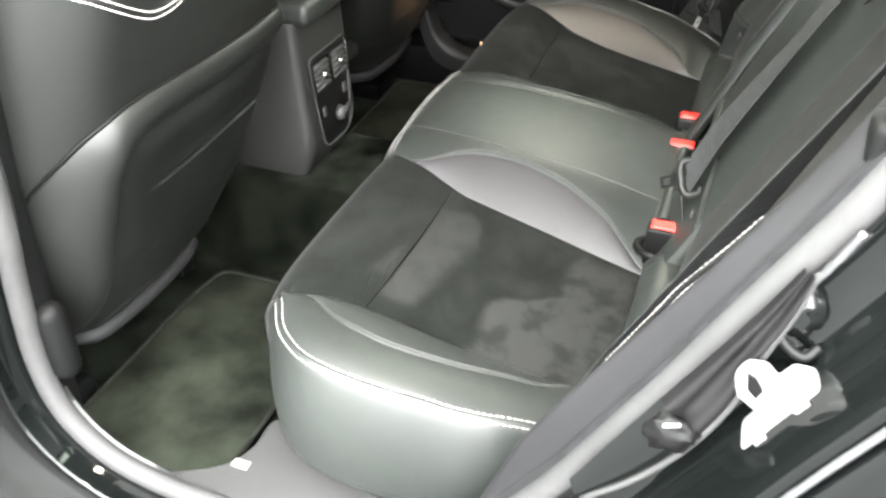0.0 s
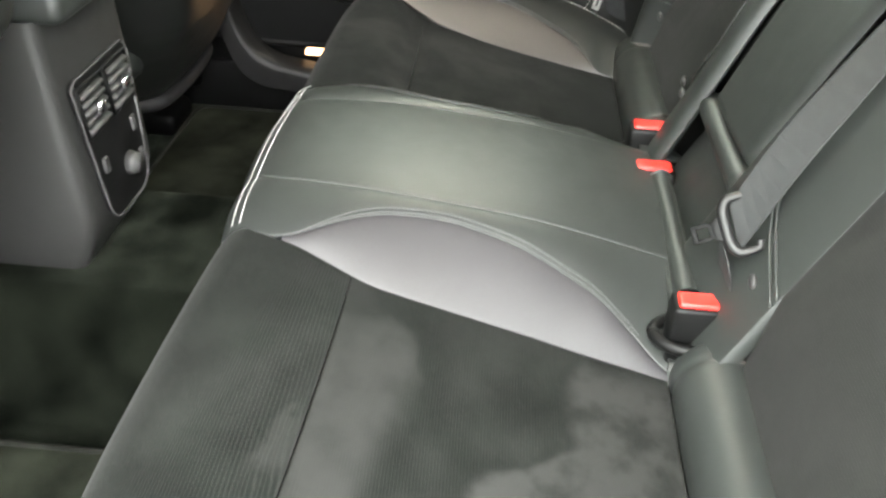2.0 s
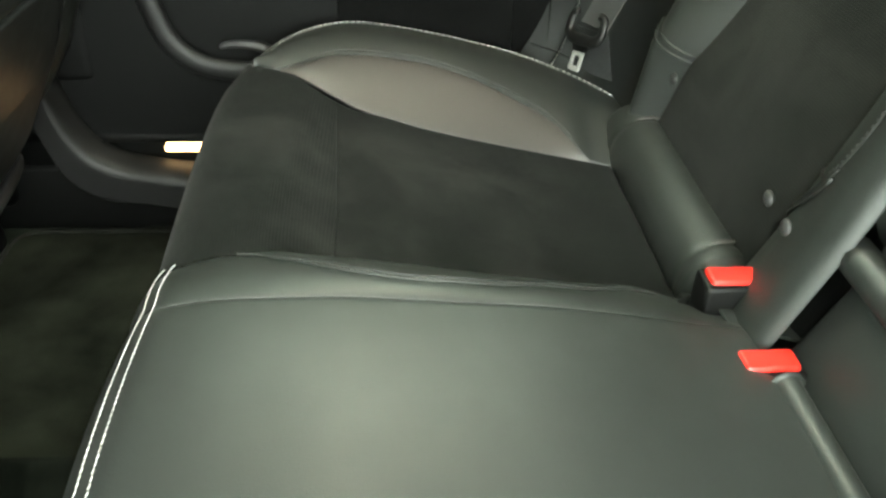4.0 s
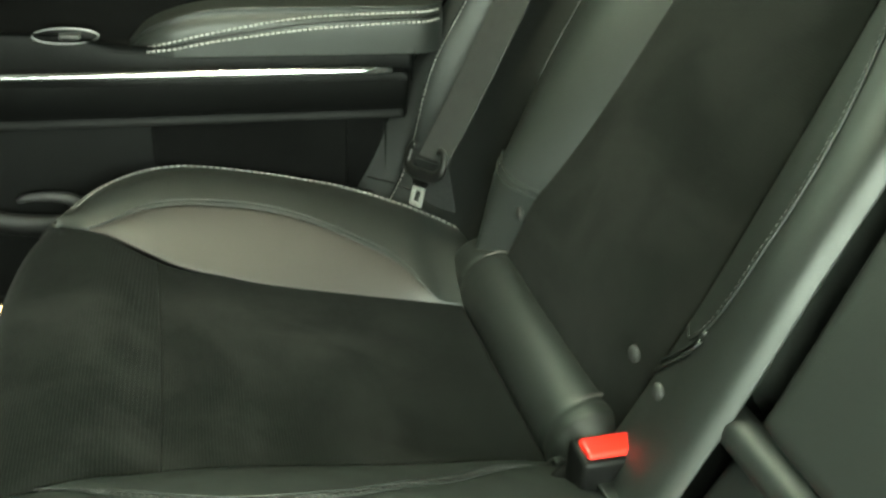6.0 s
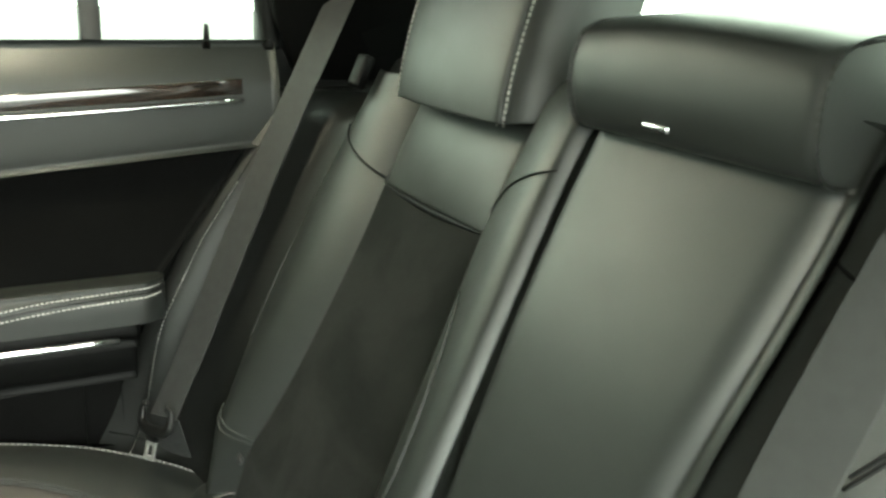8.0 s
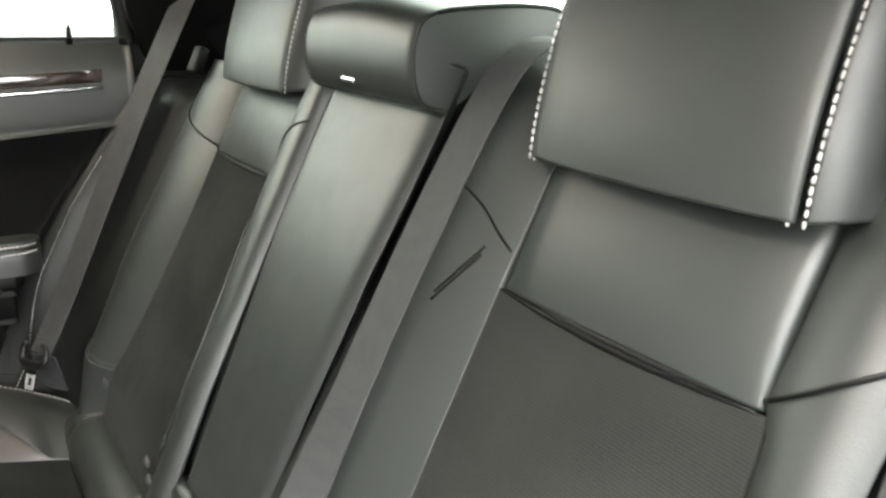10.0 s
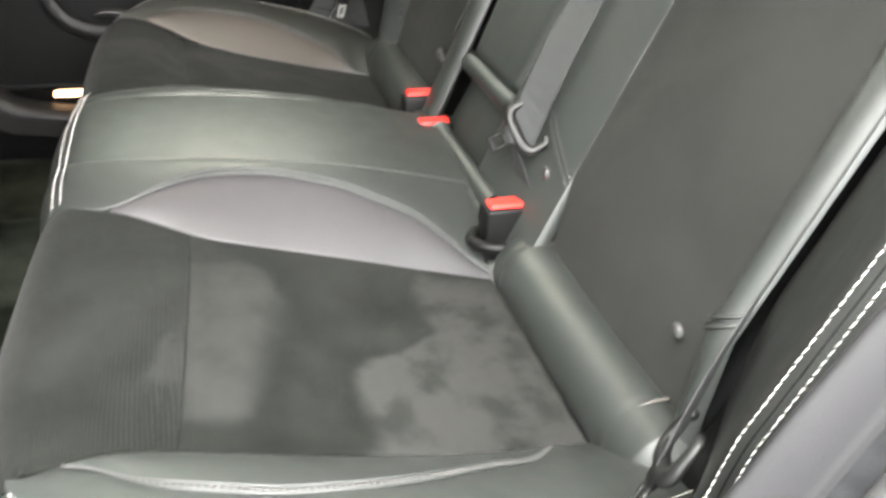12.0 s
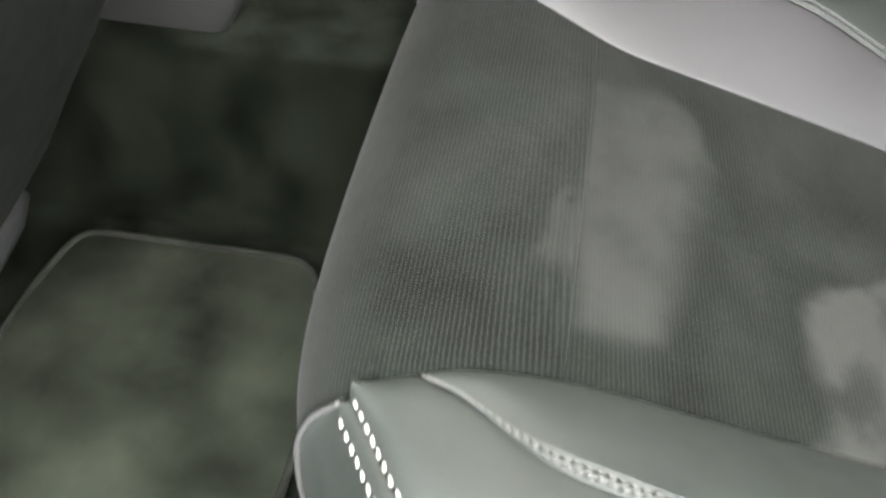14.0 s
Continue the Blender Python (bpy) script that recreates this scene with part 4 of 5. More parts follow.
strap("webbing", pts, [low_w.lerp(bar[i], min(1, i / 12)) for i in range(41)], 0.0235, 0.0007, mid_belt)
tongue(mid_belt, (-0.207, -0.482, 0.054), low_w, (0.0036, 0.047, -0.0233), 0.78, PLASTIC)
stay = run([(-0.202, -0.470, 0.030), (-0.205, -0.478, 0.000), (-0.207, -0.486, -0.040), (-0.208, -0.490, -0.080)])
strap("lower_webbing", stay, [low_w.lerp(Vector((1, 0.1, 0)), min(1, i / 20)) for i in range(41)], 0.020, 0.0007, mid_belt)

# near outer belt
near_belt = thing("seat_belt", (-0.65, -0.42, -0.06), "grey-black seat belt lying on the side bolster by the open door", "seat belt")
pts = run([(-0.676, -0.425, 0.000), (-0.667, -0.460, 0.080), (-0.661, -0.525, 0.210), (-0.658, -0.605, 0.380), (-0.655, -0.705, 0.590)])
strap("webbing", pts, across(-51, -49, 22)[:22] + across(-49, -10, 18), 0.0245, 0.0007, near_belt)
tongue(near_belt, (-0.685, -0.425, 0.010), (-0.55, 0.65, -0.4), (-0.05, 0.5, -0.8))

# ---- floor ----
def tunnel_z(x):
    k = min(1, max(0, (abs(x) - 0.112) / 0.082))
    return lerp(-0.168, -0.340, lerp(k**2.2, k * k * (3 - 2 * k), 0.5))


half = [0.06, 0.10] + [0.112 + 0.006 * i for i in range(15)] + [0.21, 0.24, 0.3, 0.5, 0.68, 0.76, 0.82]
xs = [-a for a in half[::-1]] + [0.0] + half


def floor_fn(u, w):
    k = u * (len(xs) - 1)
    i = min(int(k), len(xs) - 2)
    x = lerp(xs[i], xs[i + 1], k - i)
    return x, lerp(1.3, -1.0, w), tunnel_z(x)


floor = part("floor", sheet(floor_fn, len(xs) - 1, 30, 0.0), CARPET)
tagged(floor, "dark green-grey carpeted cabin floor with raised centre tunnel", "floor", kind="structure")


def floor_mat(s, label):
    m = thing("floor_mat", (s * 0.4, 0.2, -0.34), label, "floor mat")
    outline = []
    corners = [(0.236, 0.135, 0.04), (0.238, 0.392, 0.03), (0.33, 0.405, 0.03), (0.73, 0.405, 0.04), (0.73, 0.105, 0.05), (0.42, 0.100, 0.04)]
    for i, (a, y, r) in enumerate(corners):
        p0, p, p1 = Vector((*corners[i - 1][:2], 0)), Vector((a, y, 0)), Vector((*corners[(i + 1) % 6][:2], 0))
        d0, d1 = (p0 - p).normalized() * r, (p1 - p).normalized() * r
        for k in range(6):
            t = k / 5
            outline.append((1 - t) ** 2 * (p + d0) + 2 * t * (1 - t) * p + t * t * (p + d1))
    part("carpet_pad", prism([(s * q.x, q.y, -0.345) for q in outline], (0, 0, 0.015), 0.003), PILE, m)
    ring = [(s * q.x, q.y, -0.330) for q in outline + outline[:1]]
    part("edge_binding", tube(ring, 0.0042, 8), BINDING, m, "stitched grey edge binding")
    return m


floor_mat(-1, "dark green-grey carpet floor mat with bound edge")
floor_mat(1, "dark carpet floor mat in the far footwell")

# ---- centre console with rear vents ----
console = thing("centre_console", (0, 0.4, -0.19), "grey plastic centre console with rear air vents", "console")


def con(u, w):
    """The console's skin, round from side to side over its rear face."""
    z = lerp(-0.166, 0.16, w)
    yr = 0.238 + 0.10 * (z + 0.05) * 0.7
    low = max(0.0, (-0.070 - z) / 0.096)
    half = 0.103 - 0.014 * low**2.2
    yr += 0.035 * low**2
    k = lerp(-1, 1, u)
    if abs(k) < 0.42:
        return half * 0.86 * k / 0.42, yr, z
    t = (abs(k) - 0.42) / 0.58
    th = min(1, t / 0.25) * math.pi / 2
    x = half * (0.86 + 0.14 * math.sin(th))
    y = yr + 0.02 * (1 - math.cos(th)) + max(0, t - 0.25) / 0.75 * 0.62
    return math.copysign(x, k), y, z
part("body", sheet(con, 48, 14, 0.0), CONSOLE, console)
part("lid", box(-0.10, 0.10, 0.22, 0.80, 0.155, 0.20, 0.015, 3), LEATHER, console)


def con_face(x, z, off=0.0):
    return Vector((x, 0.238 + 0.07 * (z + 0.05) - off, z))


rim = []
for cx, cz, a0, r in ((0.062, 0.067, 0, 0.014), (-0.062, 0.067, 90, 0.014), (-0.030, -0.079, 180, 0.032), (0.030, -0.079, 270, 0.032)):
    rim += [con_face(cx + r * math.cos(radians(a0 + 15 * k)), cz + r * math.sin(radians(a0 + 15 * k)), 0.001) for k in range(7)]
plate = part("control_plate", prism(rim, (0, -0.006, 0), 0.002), BLACK, console, "gloss black control plate")
part("bezel", tube([p + Vector((0, -0.006, 0)) for p in rim + rim[:1]], 0.0018, 8), GREYPL, plate, "thin grey bezel")
for cx in (-0.036, 0.036):
    fr = [con_face(cx + sx * 0.031, 0.040 + sz * 0.030, 0.008) for sx, sz in ((-1, -1), (1, -1), (1, 1), (-1, 1), (-1, -1))]
    part("vent_frame", tube(fr, 0.003, 6), PLASTIC, plate)
    for k in range(5):
        z = 0.018 + 0.011 * k
        part("vane", prism([con_face(cx - 0.029, z - 0.0012, 0.006), con_face(cx + 0.029, z - 0.0012, 0.006), con_face(cx + 0.029, z + 0.0022, 0.006), con_face(cx - 0.029, z + 0.0022, 0.006)], (0, -0.007, -0.003), 0.0008, 1), GREYPL, plate)
    part("vent_knob", prism([con_face(cx - 0.007, 0.032, 0.012), con_face(cx + 0.007, 0.032, 0.012), con_face(cx + 0.007, 0.046, 0.012), con_face(cx - 0.007, 0.046, 0.012)], (0, -0.008, 0), 0.003), CHROME, plate, "bright vent knob")
bm = bmesh.new()
bmesh.ops.create_cone(bm, cap_ends=True, segments=28, radius1=0.016, radius2=0.013, depth=0.016)
bmesh.ops.bevel(bm, geom=[e for e in bm.edges if e.calc_face_angle(0) > 0.6], offset=0.002, segments=2, affect="EDGES")
bmesh.ops.rotate(bm, cent=(0, 0, 0), matrix=Euler((radians(90), 0, 0)).to_matrix(), verts=bm.verts)
for v in bm.verts:
    v.co += con_face(0.012, -0.062, 0.014)
part("rotary_knob", bm, GREYPL, plate, "round grey fan knob")
for cx, cz in ((-0.045, -0.035), (0.047, -0.022), (0.050, -0.07)):
    part("switch", prism([con_face(cx - 0.006, cz - 0.010, 0.006), con_face(cx + 0.006, cz - 0.010, 0.006), con_face(cx + 0.006, cz + 0.010, 0.006), con_face(cx - 0.006, cz + 0.010, 0.006)], (0, -0.004, 0), 0.0015), GREYPL, plate)


# ---- front seats ----
def fback(x, z, off=0.0):
    return Vector((x, 0.275 - 0.33 * z - off, z))


def front_seat(s, label):
    f = thing("front_seat", (s * 0.44, 0.55, -0.34), label, "car seat", "front seats")
    cx = s * 0.46

    a_in = curve_of([(-0.170, 0.345), (-0.06, 0.290), (-0.02, 0.262), (0.09, 0.222), (0.19, 0.188), (0.27, 0.176), (0.40, 0.180), (0.66, 0.23)])

    def x_in(z):
        return a_in(z) - 0.014

    x_out = curve_of([(-0.170, 0.690), (0.0, 0.755), (0.20, 0.775), (0.45, 0.75), (0.66, 0.68)])

    def shell(u, w):
        """Back shell: flat in the middle, rolled round at both sides; u runs from the outer side in."""
        z = lerp(-0.170, 0.66, w)
        a0, a1 = x_out(z), x_in(z)
        mid, half = (a0 + a1) / 2, (a0 - a1) / 2
        k = lerp(1, -1, u)
        t = abs(k)
        x = half * (t if t < 0.7 else 0.7 + 0.3 * math.sin((t - 0.7) / 0.3 * math.pi / 2))
        depth = 0.0 if t < 0.66 else 0.22 * ((t - 0.66) / 0.34) ** 2.0
        off = 0.020 * max(0, 1 - (t / 0.9) ** 2) - depth
        off -= 0.02 * max(0, (0.0 - z) / 0.13) + 0.06 * max(0, (z - 0.52) / 0.14) ** 2
        return fback(s * (mid + math.copysign(x, k)), z, off)
    part("back_shell", sheet(shell, 40, 40, 0.02, flip=(s > 0)), DIM_LEATHER, f, "smooth dark grey back shell")

    def on_shell(a, z, off=0.0):
        """A place on the shell at distance a from the car's middle."""
        lo, hi = 0.0, 1.0
        for _ in range(24):
            m = (lo + hi) / 2
            if abs(shell(m, (z + 0.170) / 0.83)[0]) > a:
                lo = m
            else:
                hi = m
        return Vector(shell((lo + hi) / 2, (z + 0.170) / 0.83)) + Vector((0, -off, 0))

    def line_of(rows):
        """A line on the shell through (a, z) rows, from 0 to 1."""
        n = len(rows) - 1
        fa, fz = curve_of([(i / n, r[0]) for i, r in enumerate(rows)]), curve_of([(i / n, r[1]) for i, r in enumerate(rows)])
        return lambda w: (fa(w), fz(w))

    roll_out = line_of([(0.728, -0.140), (0.745, -0.070), (0.756, 0.020), (0.757, 0.100), (0.744, 0.165), (0.724, 0.210), (0.690, 0.248), (0.630, 0.265), (0.500, 0.263), (0.350, 0.257), (0.190, 0.258)])
    roll_in = line_of([(0.668, -0.128), (0.655, -0.060), (0.651, 0.020), (0.650, 0.090), (0.649, 0.140), (0.644, 0.175), (0.630, 0.200), (0.595, 0.210), (0.470, 0.209), (0.340, 0.206), (0.196, 0.207)])

    def border(u, w):
        """Padded roll round the rear panel, wide at the outer side and slim along the top."""
        (a0, z0), (a1, z1) = roll_out(w), roll_in(w)
        swell = (0.030 - 0.012 * min(1, max(0, (w - 0.55) / 0.2))) * math.sin(math.pi * lerp(0.05, 0.93, u)) ** 0.8
        return on_shell(max(lerp(a0, a1, u), a_in(lerp(z0, z1, u)) + 0.004), lerp(z0, z1, u), 0.001 + swell)
    part("panel_roll", sheet(border, 18, 70, 0.004, flip=(s > 0)), DIM_LEATHER, f, "padded leather roll round the rear panel")

    def mouth(a):
        k = (0.582 - a) / 0.354
        return 0.110 + 0.006 * math.sin(math.pi * min(1, max(0, k))) - 0.012 * max(0, k) ** 4

    def panel(a, z, off=0.0):
        rim = min(1.0, (0.653 - a) / 0.05, max(0, a - a_in(z)) / 0.03, (0.213 - z) / 0.04, (z + 0.135) / 0.04)
        ends = min(1.0, max(0, (0.590 - a) / 0.03), max(0, (a - 0.222) / 0.02))
        groove = ends * (0.0025 * math.exp(-(((z - mouth(a) - 0.010) / 0.008) ** 2)) - 0.013 * math.exp(-(((z - mouth(a)) / 0.0032) ** 2)))
        return on_shell(a, z, 0.003 + off + 0.011 * math.sin(max(0, rim) * math.pi / 2) + groove)
    part("rear_panel", sheet(lambda u, w: panel(lerp(0.654, a_in(lerp(-0.135, 0.213, w)) + 0.004, u), lerp(-0.135, 0.213, w)), 40, 180, 0.004, flip=(s > 0)), POCKET, f, "flat black leather rear panel with a map pocket")
    # black tube along the groove deepens the slit's shade
    slit = [panel(a, mouth(a), 0.001) for a in [lerp(0.578, 0.232, k / 30) for k in range(31)]]
    part("pocket_mouth", tube(slit, lambda t: 0.0010 + 0.0012 * math.sin(math.pi * t) ** 0.5, 8, flat=0.6), BLACK, f, "black tube in the map pocket's slit, standing in for its shade")
    part("panel_bead", tube([on_shell(*roll_out(k / 60), 0.002) for k in range(61)], 0.0018, 8), BLACK, f)
    hem = [on_shell(a_in(z), z, 0.006) for z in [lerp(-0.14, 0.36, k / 40) for k in range(41)]]
    part("inner_hem", tube(hem, lambda t: 0.011 - 0.005 * t, 10, flat=0.8), CONSOLE, f, "rounded grey hem of the seat back")
    part("lower_trim", tube([Vector(shell(u / 20, 0.02)) + Vector((0, -0.002, -0.004)) for u in range(2, 19)], 0.014, 8), TRIM, f, "grey lower hem")
    for d in (0, 0.009):
        line = [on_shell(q.x, q.y + d, 0.002) for q in run([(0.735, 0.455, 0), (0.710, 0.426, 0), (0.688, 0.411, 0), (0.663, 0.395, 0), (0.630, 0.377, 0), (0.606, 0.367, 0), (0.580, 0.365, 0), (0.552, 0.371, 0), (0.500, 0.395, 0), (0.460, 0.430, 0)], 70)]
        part("stitching", stitches(line, 0.006, 0.0045, 0.001), THREAD, f, "white thread stitching")
    part("backrest_foam", prism([fback(cx - 0.19, -0.10, -0.03), fback(cx + 0.19, -0.10, -0.03), fback(cx + 0.19, 0.58, -0.03), fback(cx - 0.19, 0.58, -0.03)], (0, 0.13, 0.04), 0.04, 4), LEATHER, f)
    part("seat_cushion", box(cx - 0.25, cx + 0.25, 0.42, 0.95, -0.16, -0.02, 0.05, 4), LEATHER, f)
    part("seat_base", box(cx - 0.22, cx + 0.22, 0.52, 0.90, -0.34, -0.15, 0.02, 2), PLASTIC, f)
    for dx in (-0.2, 0.2):
        part("seat_rail", box(cx + dx - 0.02, cx + dx + 0.02, 0.46, 0.95, -0.345, -0.315, 0.004), PLASTIC, f)
    part("recliner_cover", box(min(s * 0.750, s * 0.792), max(s * 0.750, s * 0.792), 0.245, 0.42, -0.10, 0.026, 0.020, 4), PLASTIC, f, "dark plastic recliner cover")
    part("rail_cover", box(min(s * 0.600, s * 0.715), max(s * 0.600, s * 0.715), 0.412, 0.56, -0.345, -0.296, 0.014, 3), PLASTIC, f, "dark plastic cover on the seat rail")
    return f


front_seat(-1, "black leather driver seat back with map pocket and stitching")
front_seat(1, "black leather front passenger seat back with map pocket")

# ---- far doors ----
door = thing("rear_door", (0.78, -0.1, -0.30), "closed rear door with black cloth insert, wood inlay and chrome strips", "car door")


def strip_run(y0, y1, z_of, x, n=24):
    return [(x, lerp(y0, y1, k / n), z_of(lerp(y0, y1, k / n))) for k in range(n + 1)]


def door_panel(name, zlo, zhi, x_of, y0, y1, material, label="", bulge=0.006):
    def fn(u, w):
        y = lerp(y0(w) if callable(y0) else y0, y1, u)
        z = lerp(zlo(y), zhi(y), w)
        return x_of(z, y) - bulge * math.sin(math.pi * w) ** 0.6, y, z
    return part(name, sheet(fn, 24, 10, 0.012, flip=False), material, door, label)


sill = lambda y: 0.518 - 0.012 * (y + 0.3)
chi = lambda y: 0.437 - 0.06 * (y + 0.4)
up_lo = lambda y: 0.362 - 0.08 * (y + 0.3)
arm = lambda y: 0.168 - 0.10 * (y + 0.26)
clo = lambda y: 0.119
low = lambda y: 0.067
xf = lambda z, y: 0.742
part("core", prism([(0.765, 0.50, -0.30), (0.765, -0.30, -0.30), (0.765, -0.40, -0.05), (0.765, -0.62, 0.40), (0.765, -0.62, 0.512), (0.765, 0.50, 0.502)], (0.10, 0, 0), 0.006), PLASTIC, door)
door_panel("upper_panel", up_lo, sill, lambda z, y: 0.742 + 0.02 * max(0, z - 0.47) / 0.05, -0.615, 0.50, LEATHER)
part("wood_inlay", prism(strip_run(-0.565, 0.50, lambda y: chi(y) + 0.008, 0.738) + strip_run(0.50, -0.565, lambda y: chi(y) + 0.030 + 0.01 * max(0, y + 0.2), 0.738), (-0.006, 0, 0), 0.002), WOOD, door, "glossy dark wood inlay")
part("chrome_strip", tube(strip_run(-0.565, 0.50, chi, 0.734), 0.0042, 8), CHROME, door, "thin bright chrome strip")
door_panel("cloth_insert", arm, up_lo, lambda z, y: 0.752, lambda w: lerp(-0.430, -0.575, w), 0.50, CLOTH, "black cloth insert", 0.002)


arm_top = curve_of([(-0.47, 0.197), (-0.34, 0.196), (-0.231, 0.195), (-0.166, 0.192), (-0.121, 0.181), (-0.095, 0.168), (-0.078, 0.150)])
arm_row = [curve_of([(-0.45, 0.193), (-0.368, 0.191), (-0.264, 0.186), (-0.164, 0.170), (-0.11, 0.157), (-0.080, 0.148)]), curve_of([(-0.45, 0.183), (-0.298, 0.176), (-0.177, 0.162), (-0.12, 0.152), (-0.092, 0.147)])]


def arm_at(y, k):
    """The armrest's skin at height share k; past 1 it runs back to the door."""
    zt = arm_top(y)
    fade = min(1.0, (-0.074 - y) / 0.05) ** 0.5 if y < -0.074 else 0.0
    fade *= min(1.0, max(0.0, (y + 0.447) / 0.03)) ** 0.5
    if k > 1:
        return 0.706 + (0.055 * (k - 1)) + 0.03 * (1 - fade), y, zt + 0.001 + 0.006 * math.sin(math.pi * (k - 1) * 0.6)
    return 0.706 + 0.012 * k**6 + 0.03 * (1 - fade), y, lerp(0.144, zt, k)


part("armrest", sheet(lambda u, w: arm_at(lerp(-0.447, -0.0765, w), u * 2), 28, 44, 0.006, flip=False), LEATHER, door, "padded leather armrest")
for row in arm_row:
    line = []
    for k in range(61):
        y = lerp(-0.437, -0.084 if row is arm_row[0] else -0.096, k / 60)
        line.append(Vector(arm_at(y, min(1, (row(y) - 0.144) / (arm_top(y) - 0.144)))) + Vector((-0.0012, 0, 0.0005)))
    part("stitching", stitches(line, 0.0062, 0.0046, 0.0012), THREAD, door, "white thread stitching")
part("seam_ridge", tube([Vector(arm_at(y, 0.5 * sum(min(1, (r(y) - 0.144) / (arm_top(y) - 0.144)) for r in arm_row))) + Vector((-0.0005, 0, 0)) for y in [lerp(-0.445, -0.10, k / 40) for k in range(41)]], 0.0012, 6), BLACK, door)
door_panel("armrest_lower", clo, lambda y: 0.146 if y < -0.08 else lerp(0.146, 0.168, min(1, (y + 0.08) / 0.08)), lambda z, y: 0.716, -0.405, 0.50, PLASTIC, "", 0.004)
part("chrome_strip", tube(strip_run(-0.378, 0.50, lambda y: 0.124, 0.706), 0.0055, 8, flat=1.0), CHROME, door, "bright chrome strip")
door_panel("lower_rail", low, clo, lambda z, y: 0.714 + 0.25 * (0.119 - z), -0.40, 0.50, PLASTIC, "", 0.006)
door_panel("lower_panel", lambda y: -0.05, low, lambda z, y: 0.750, -0.38, -0.09, CLOTH, "", 0.002)
door_panel("lower_pocket", lambda y: -0.185, low, lambda z, y: 0.757, -0.33, 0.50, PLASTIC, "", 0.002)
pk = run([(0.742, 0.178, 0.120), (0.740, 0.173, 0.090), (0.738, 0.162, 0.038), (0.736, 0.140, -0.026), (0.735, 0.103, -0.060), (0.735, 0.055, -0.071), (0.736, 0.0, -0.072), (0.738, -0.08, -0.068)])
part("pocket_rim", tube(pk, 0.016, 10, flat=0.6, up=(1, 0, 0)), DARKPL, door, "curved grey door pocket rim")
grip = run([(0.744, 0.072, -0.040), (0.738, 0.060, -0.034), (0.736, 0.035, -0.033), (0.738, 0.010, -0.040), (0.742, -0.005, -0.060)])
part("pocket_grip", tube(grip, lambda t: 0.004 + 0.006 * t, 8), GREYPL, door, "small grey grip inside the pocket")
oval = [(0.712, -0.013 + 0.034 * math.cos(t), 0.168 + 0.0085 * math.sin(t)) for t in [2 * math.pi * k / 32 for k in range(33)]]
part("switch_plate", prism([(0.718, y * 0.95 - 0.0005, z) for _, y, z in oval[:-1]], (-0.004, 0, 0), 0.001), BLACK, door)
part("switch_bezel", tube(oval, 0.0010, 6, up=(1, 0, 0)), STEEL, door, "thin bright oval switch bezel")
part("window_switch", box(0.706, 0.716, -0.028, -0.006, 0.164, 0.171, 0.002), GREYPL, door)
part("lock_pin", tube([(0.760, -0.523, 0.515), (0.760, -0.523, 0.532), (0.760, -0.523, 0.548)], lambda t: 0.006 * (1 - 0.5 * t), 8), PLASTIC, door)
part("courtesy_lamp", box(0.749, 0.770, 0.100, 0.172, -0.205, -0.194, 0.004), AMBER, door, "lit amber courtesy lamp")

window = part("window_1", prism([(0.772, 0.50, 0.515), (0.772, -0.37, 0.517), (0.772, -0.37, 0.80), (0.772, 0.50, 0.82)], (0.004, 0, 0), 0), GLASS, None, smooth=False)
tagged(window, "tinted rear door window glass", "window", kind="structure")
window2 = part("window_2", prism([(0.772, -0.385, 0.517), (0.772, -0.603, 0.521), (0.772, -0.596, 0.60), (0.772, -0.57, 0.67), (0.772, -0.385, 0.78)], (0.004, 0, 0), 0), GLASS, None, smooth=False)
tagged(window2, "tinted rear quarter window glass", "window", kind="structure")
part("window_post", box(0.762, 0.79, -0.388, -0.362, 0.515, 0.80, 0.003), RUBBER, door)
fr = run([(0.768, -0.615, 0.515), (0.768, -0.612, 0.56), (0.768, -0.600, 0.62), (0.768, -0.560, 0.70), (0.768, -0.50, 0.77), (0.768, -0.40, 0.80)])
part("window_frame", tube(fr, 0.016, 8), PLASTIC, door)

corner = part("far_corner_pillar", box(0.776, 0.82, -0.80, -0.604, 0.38, 0.81, 0.006), PLASTIC)
tagged(corner, "dark rear corner pillar trim", "pillar", kind="structure")
# lower sill and far front door
SILL = curve_of([(-0.40, -0.222), (0.10, -0.222), (0.18, -0.214), (0.242, -0.196), (0.277, -0.162), (0.30, -0.10), (0.315, 0.0), (0.33, 0.2)])


def sill_skin(u, w):
    y = lerp(-0.40, 0.33, w)
    t = SILL(y)
    k = min(1, u / 0.35)
    return (0.752 - 0.045 * math.sin(k * math.pi / 2), y + 0.03 * (u if y > 0.2 else 0), t - 0.018 * (1 - math.cos(k * math.pi / 2)) - 0.06 * max(0, u - 0.35))


far_sill = part("far_sill", sheet(sill_skin, 16, 60, 0.006, flip=True), DARKPL)
part("sill_core", box(0.758, 0.86, -0.45, 1.3, -0.36, -0.232, 0.01), PLASTIC, far_sill)
tagged(far_sill, "dark plastic door sill trim", "sill", kind="structure")
pil = part("far_pillar", prism([(0.74, 0.40, -0.30), (0.74, 0.52, -0.30), (0.72, 0.50, 0.75), (0.72, 0.44, 0.75)], (0.10, 0, 0), 0.02, 3), PLASTIC)
tagged(pil, "dark plastic pillar trim between the doors", "pillar", kind="structure")
fdoor = part("front_door_far", box(0.75, 0.86, 0.52, 1.4, -0.30, 0.51, 0.02), PLASTIC)
tagged(fdoor, "dark front door trim", "car door", kind="structure")

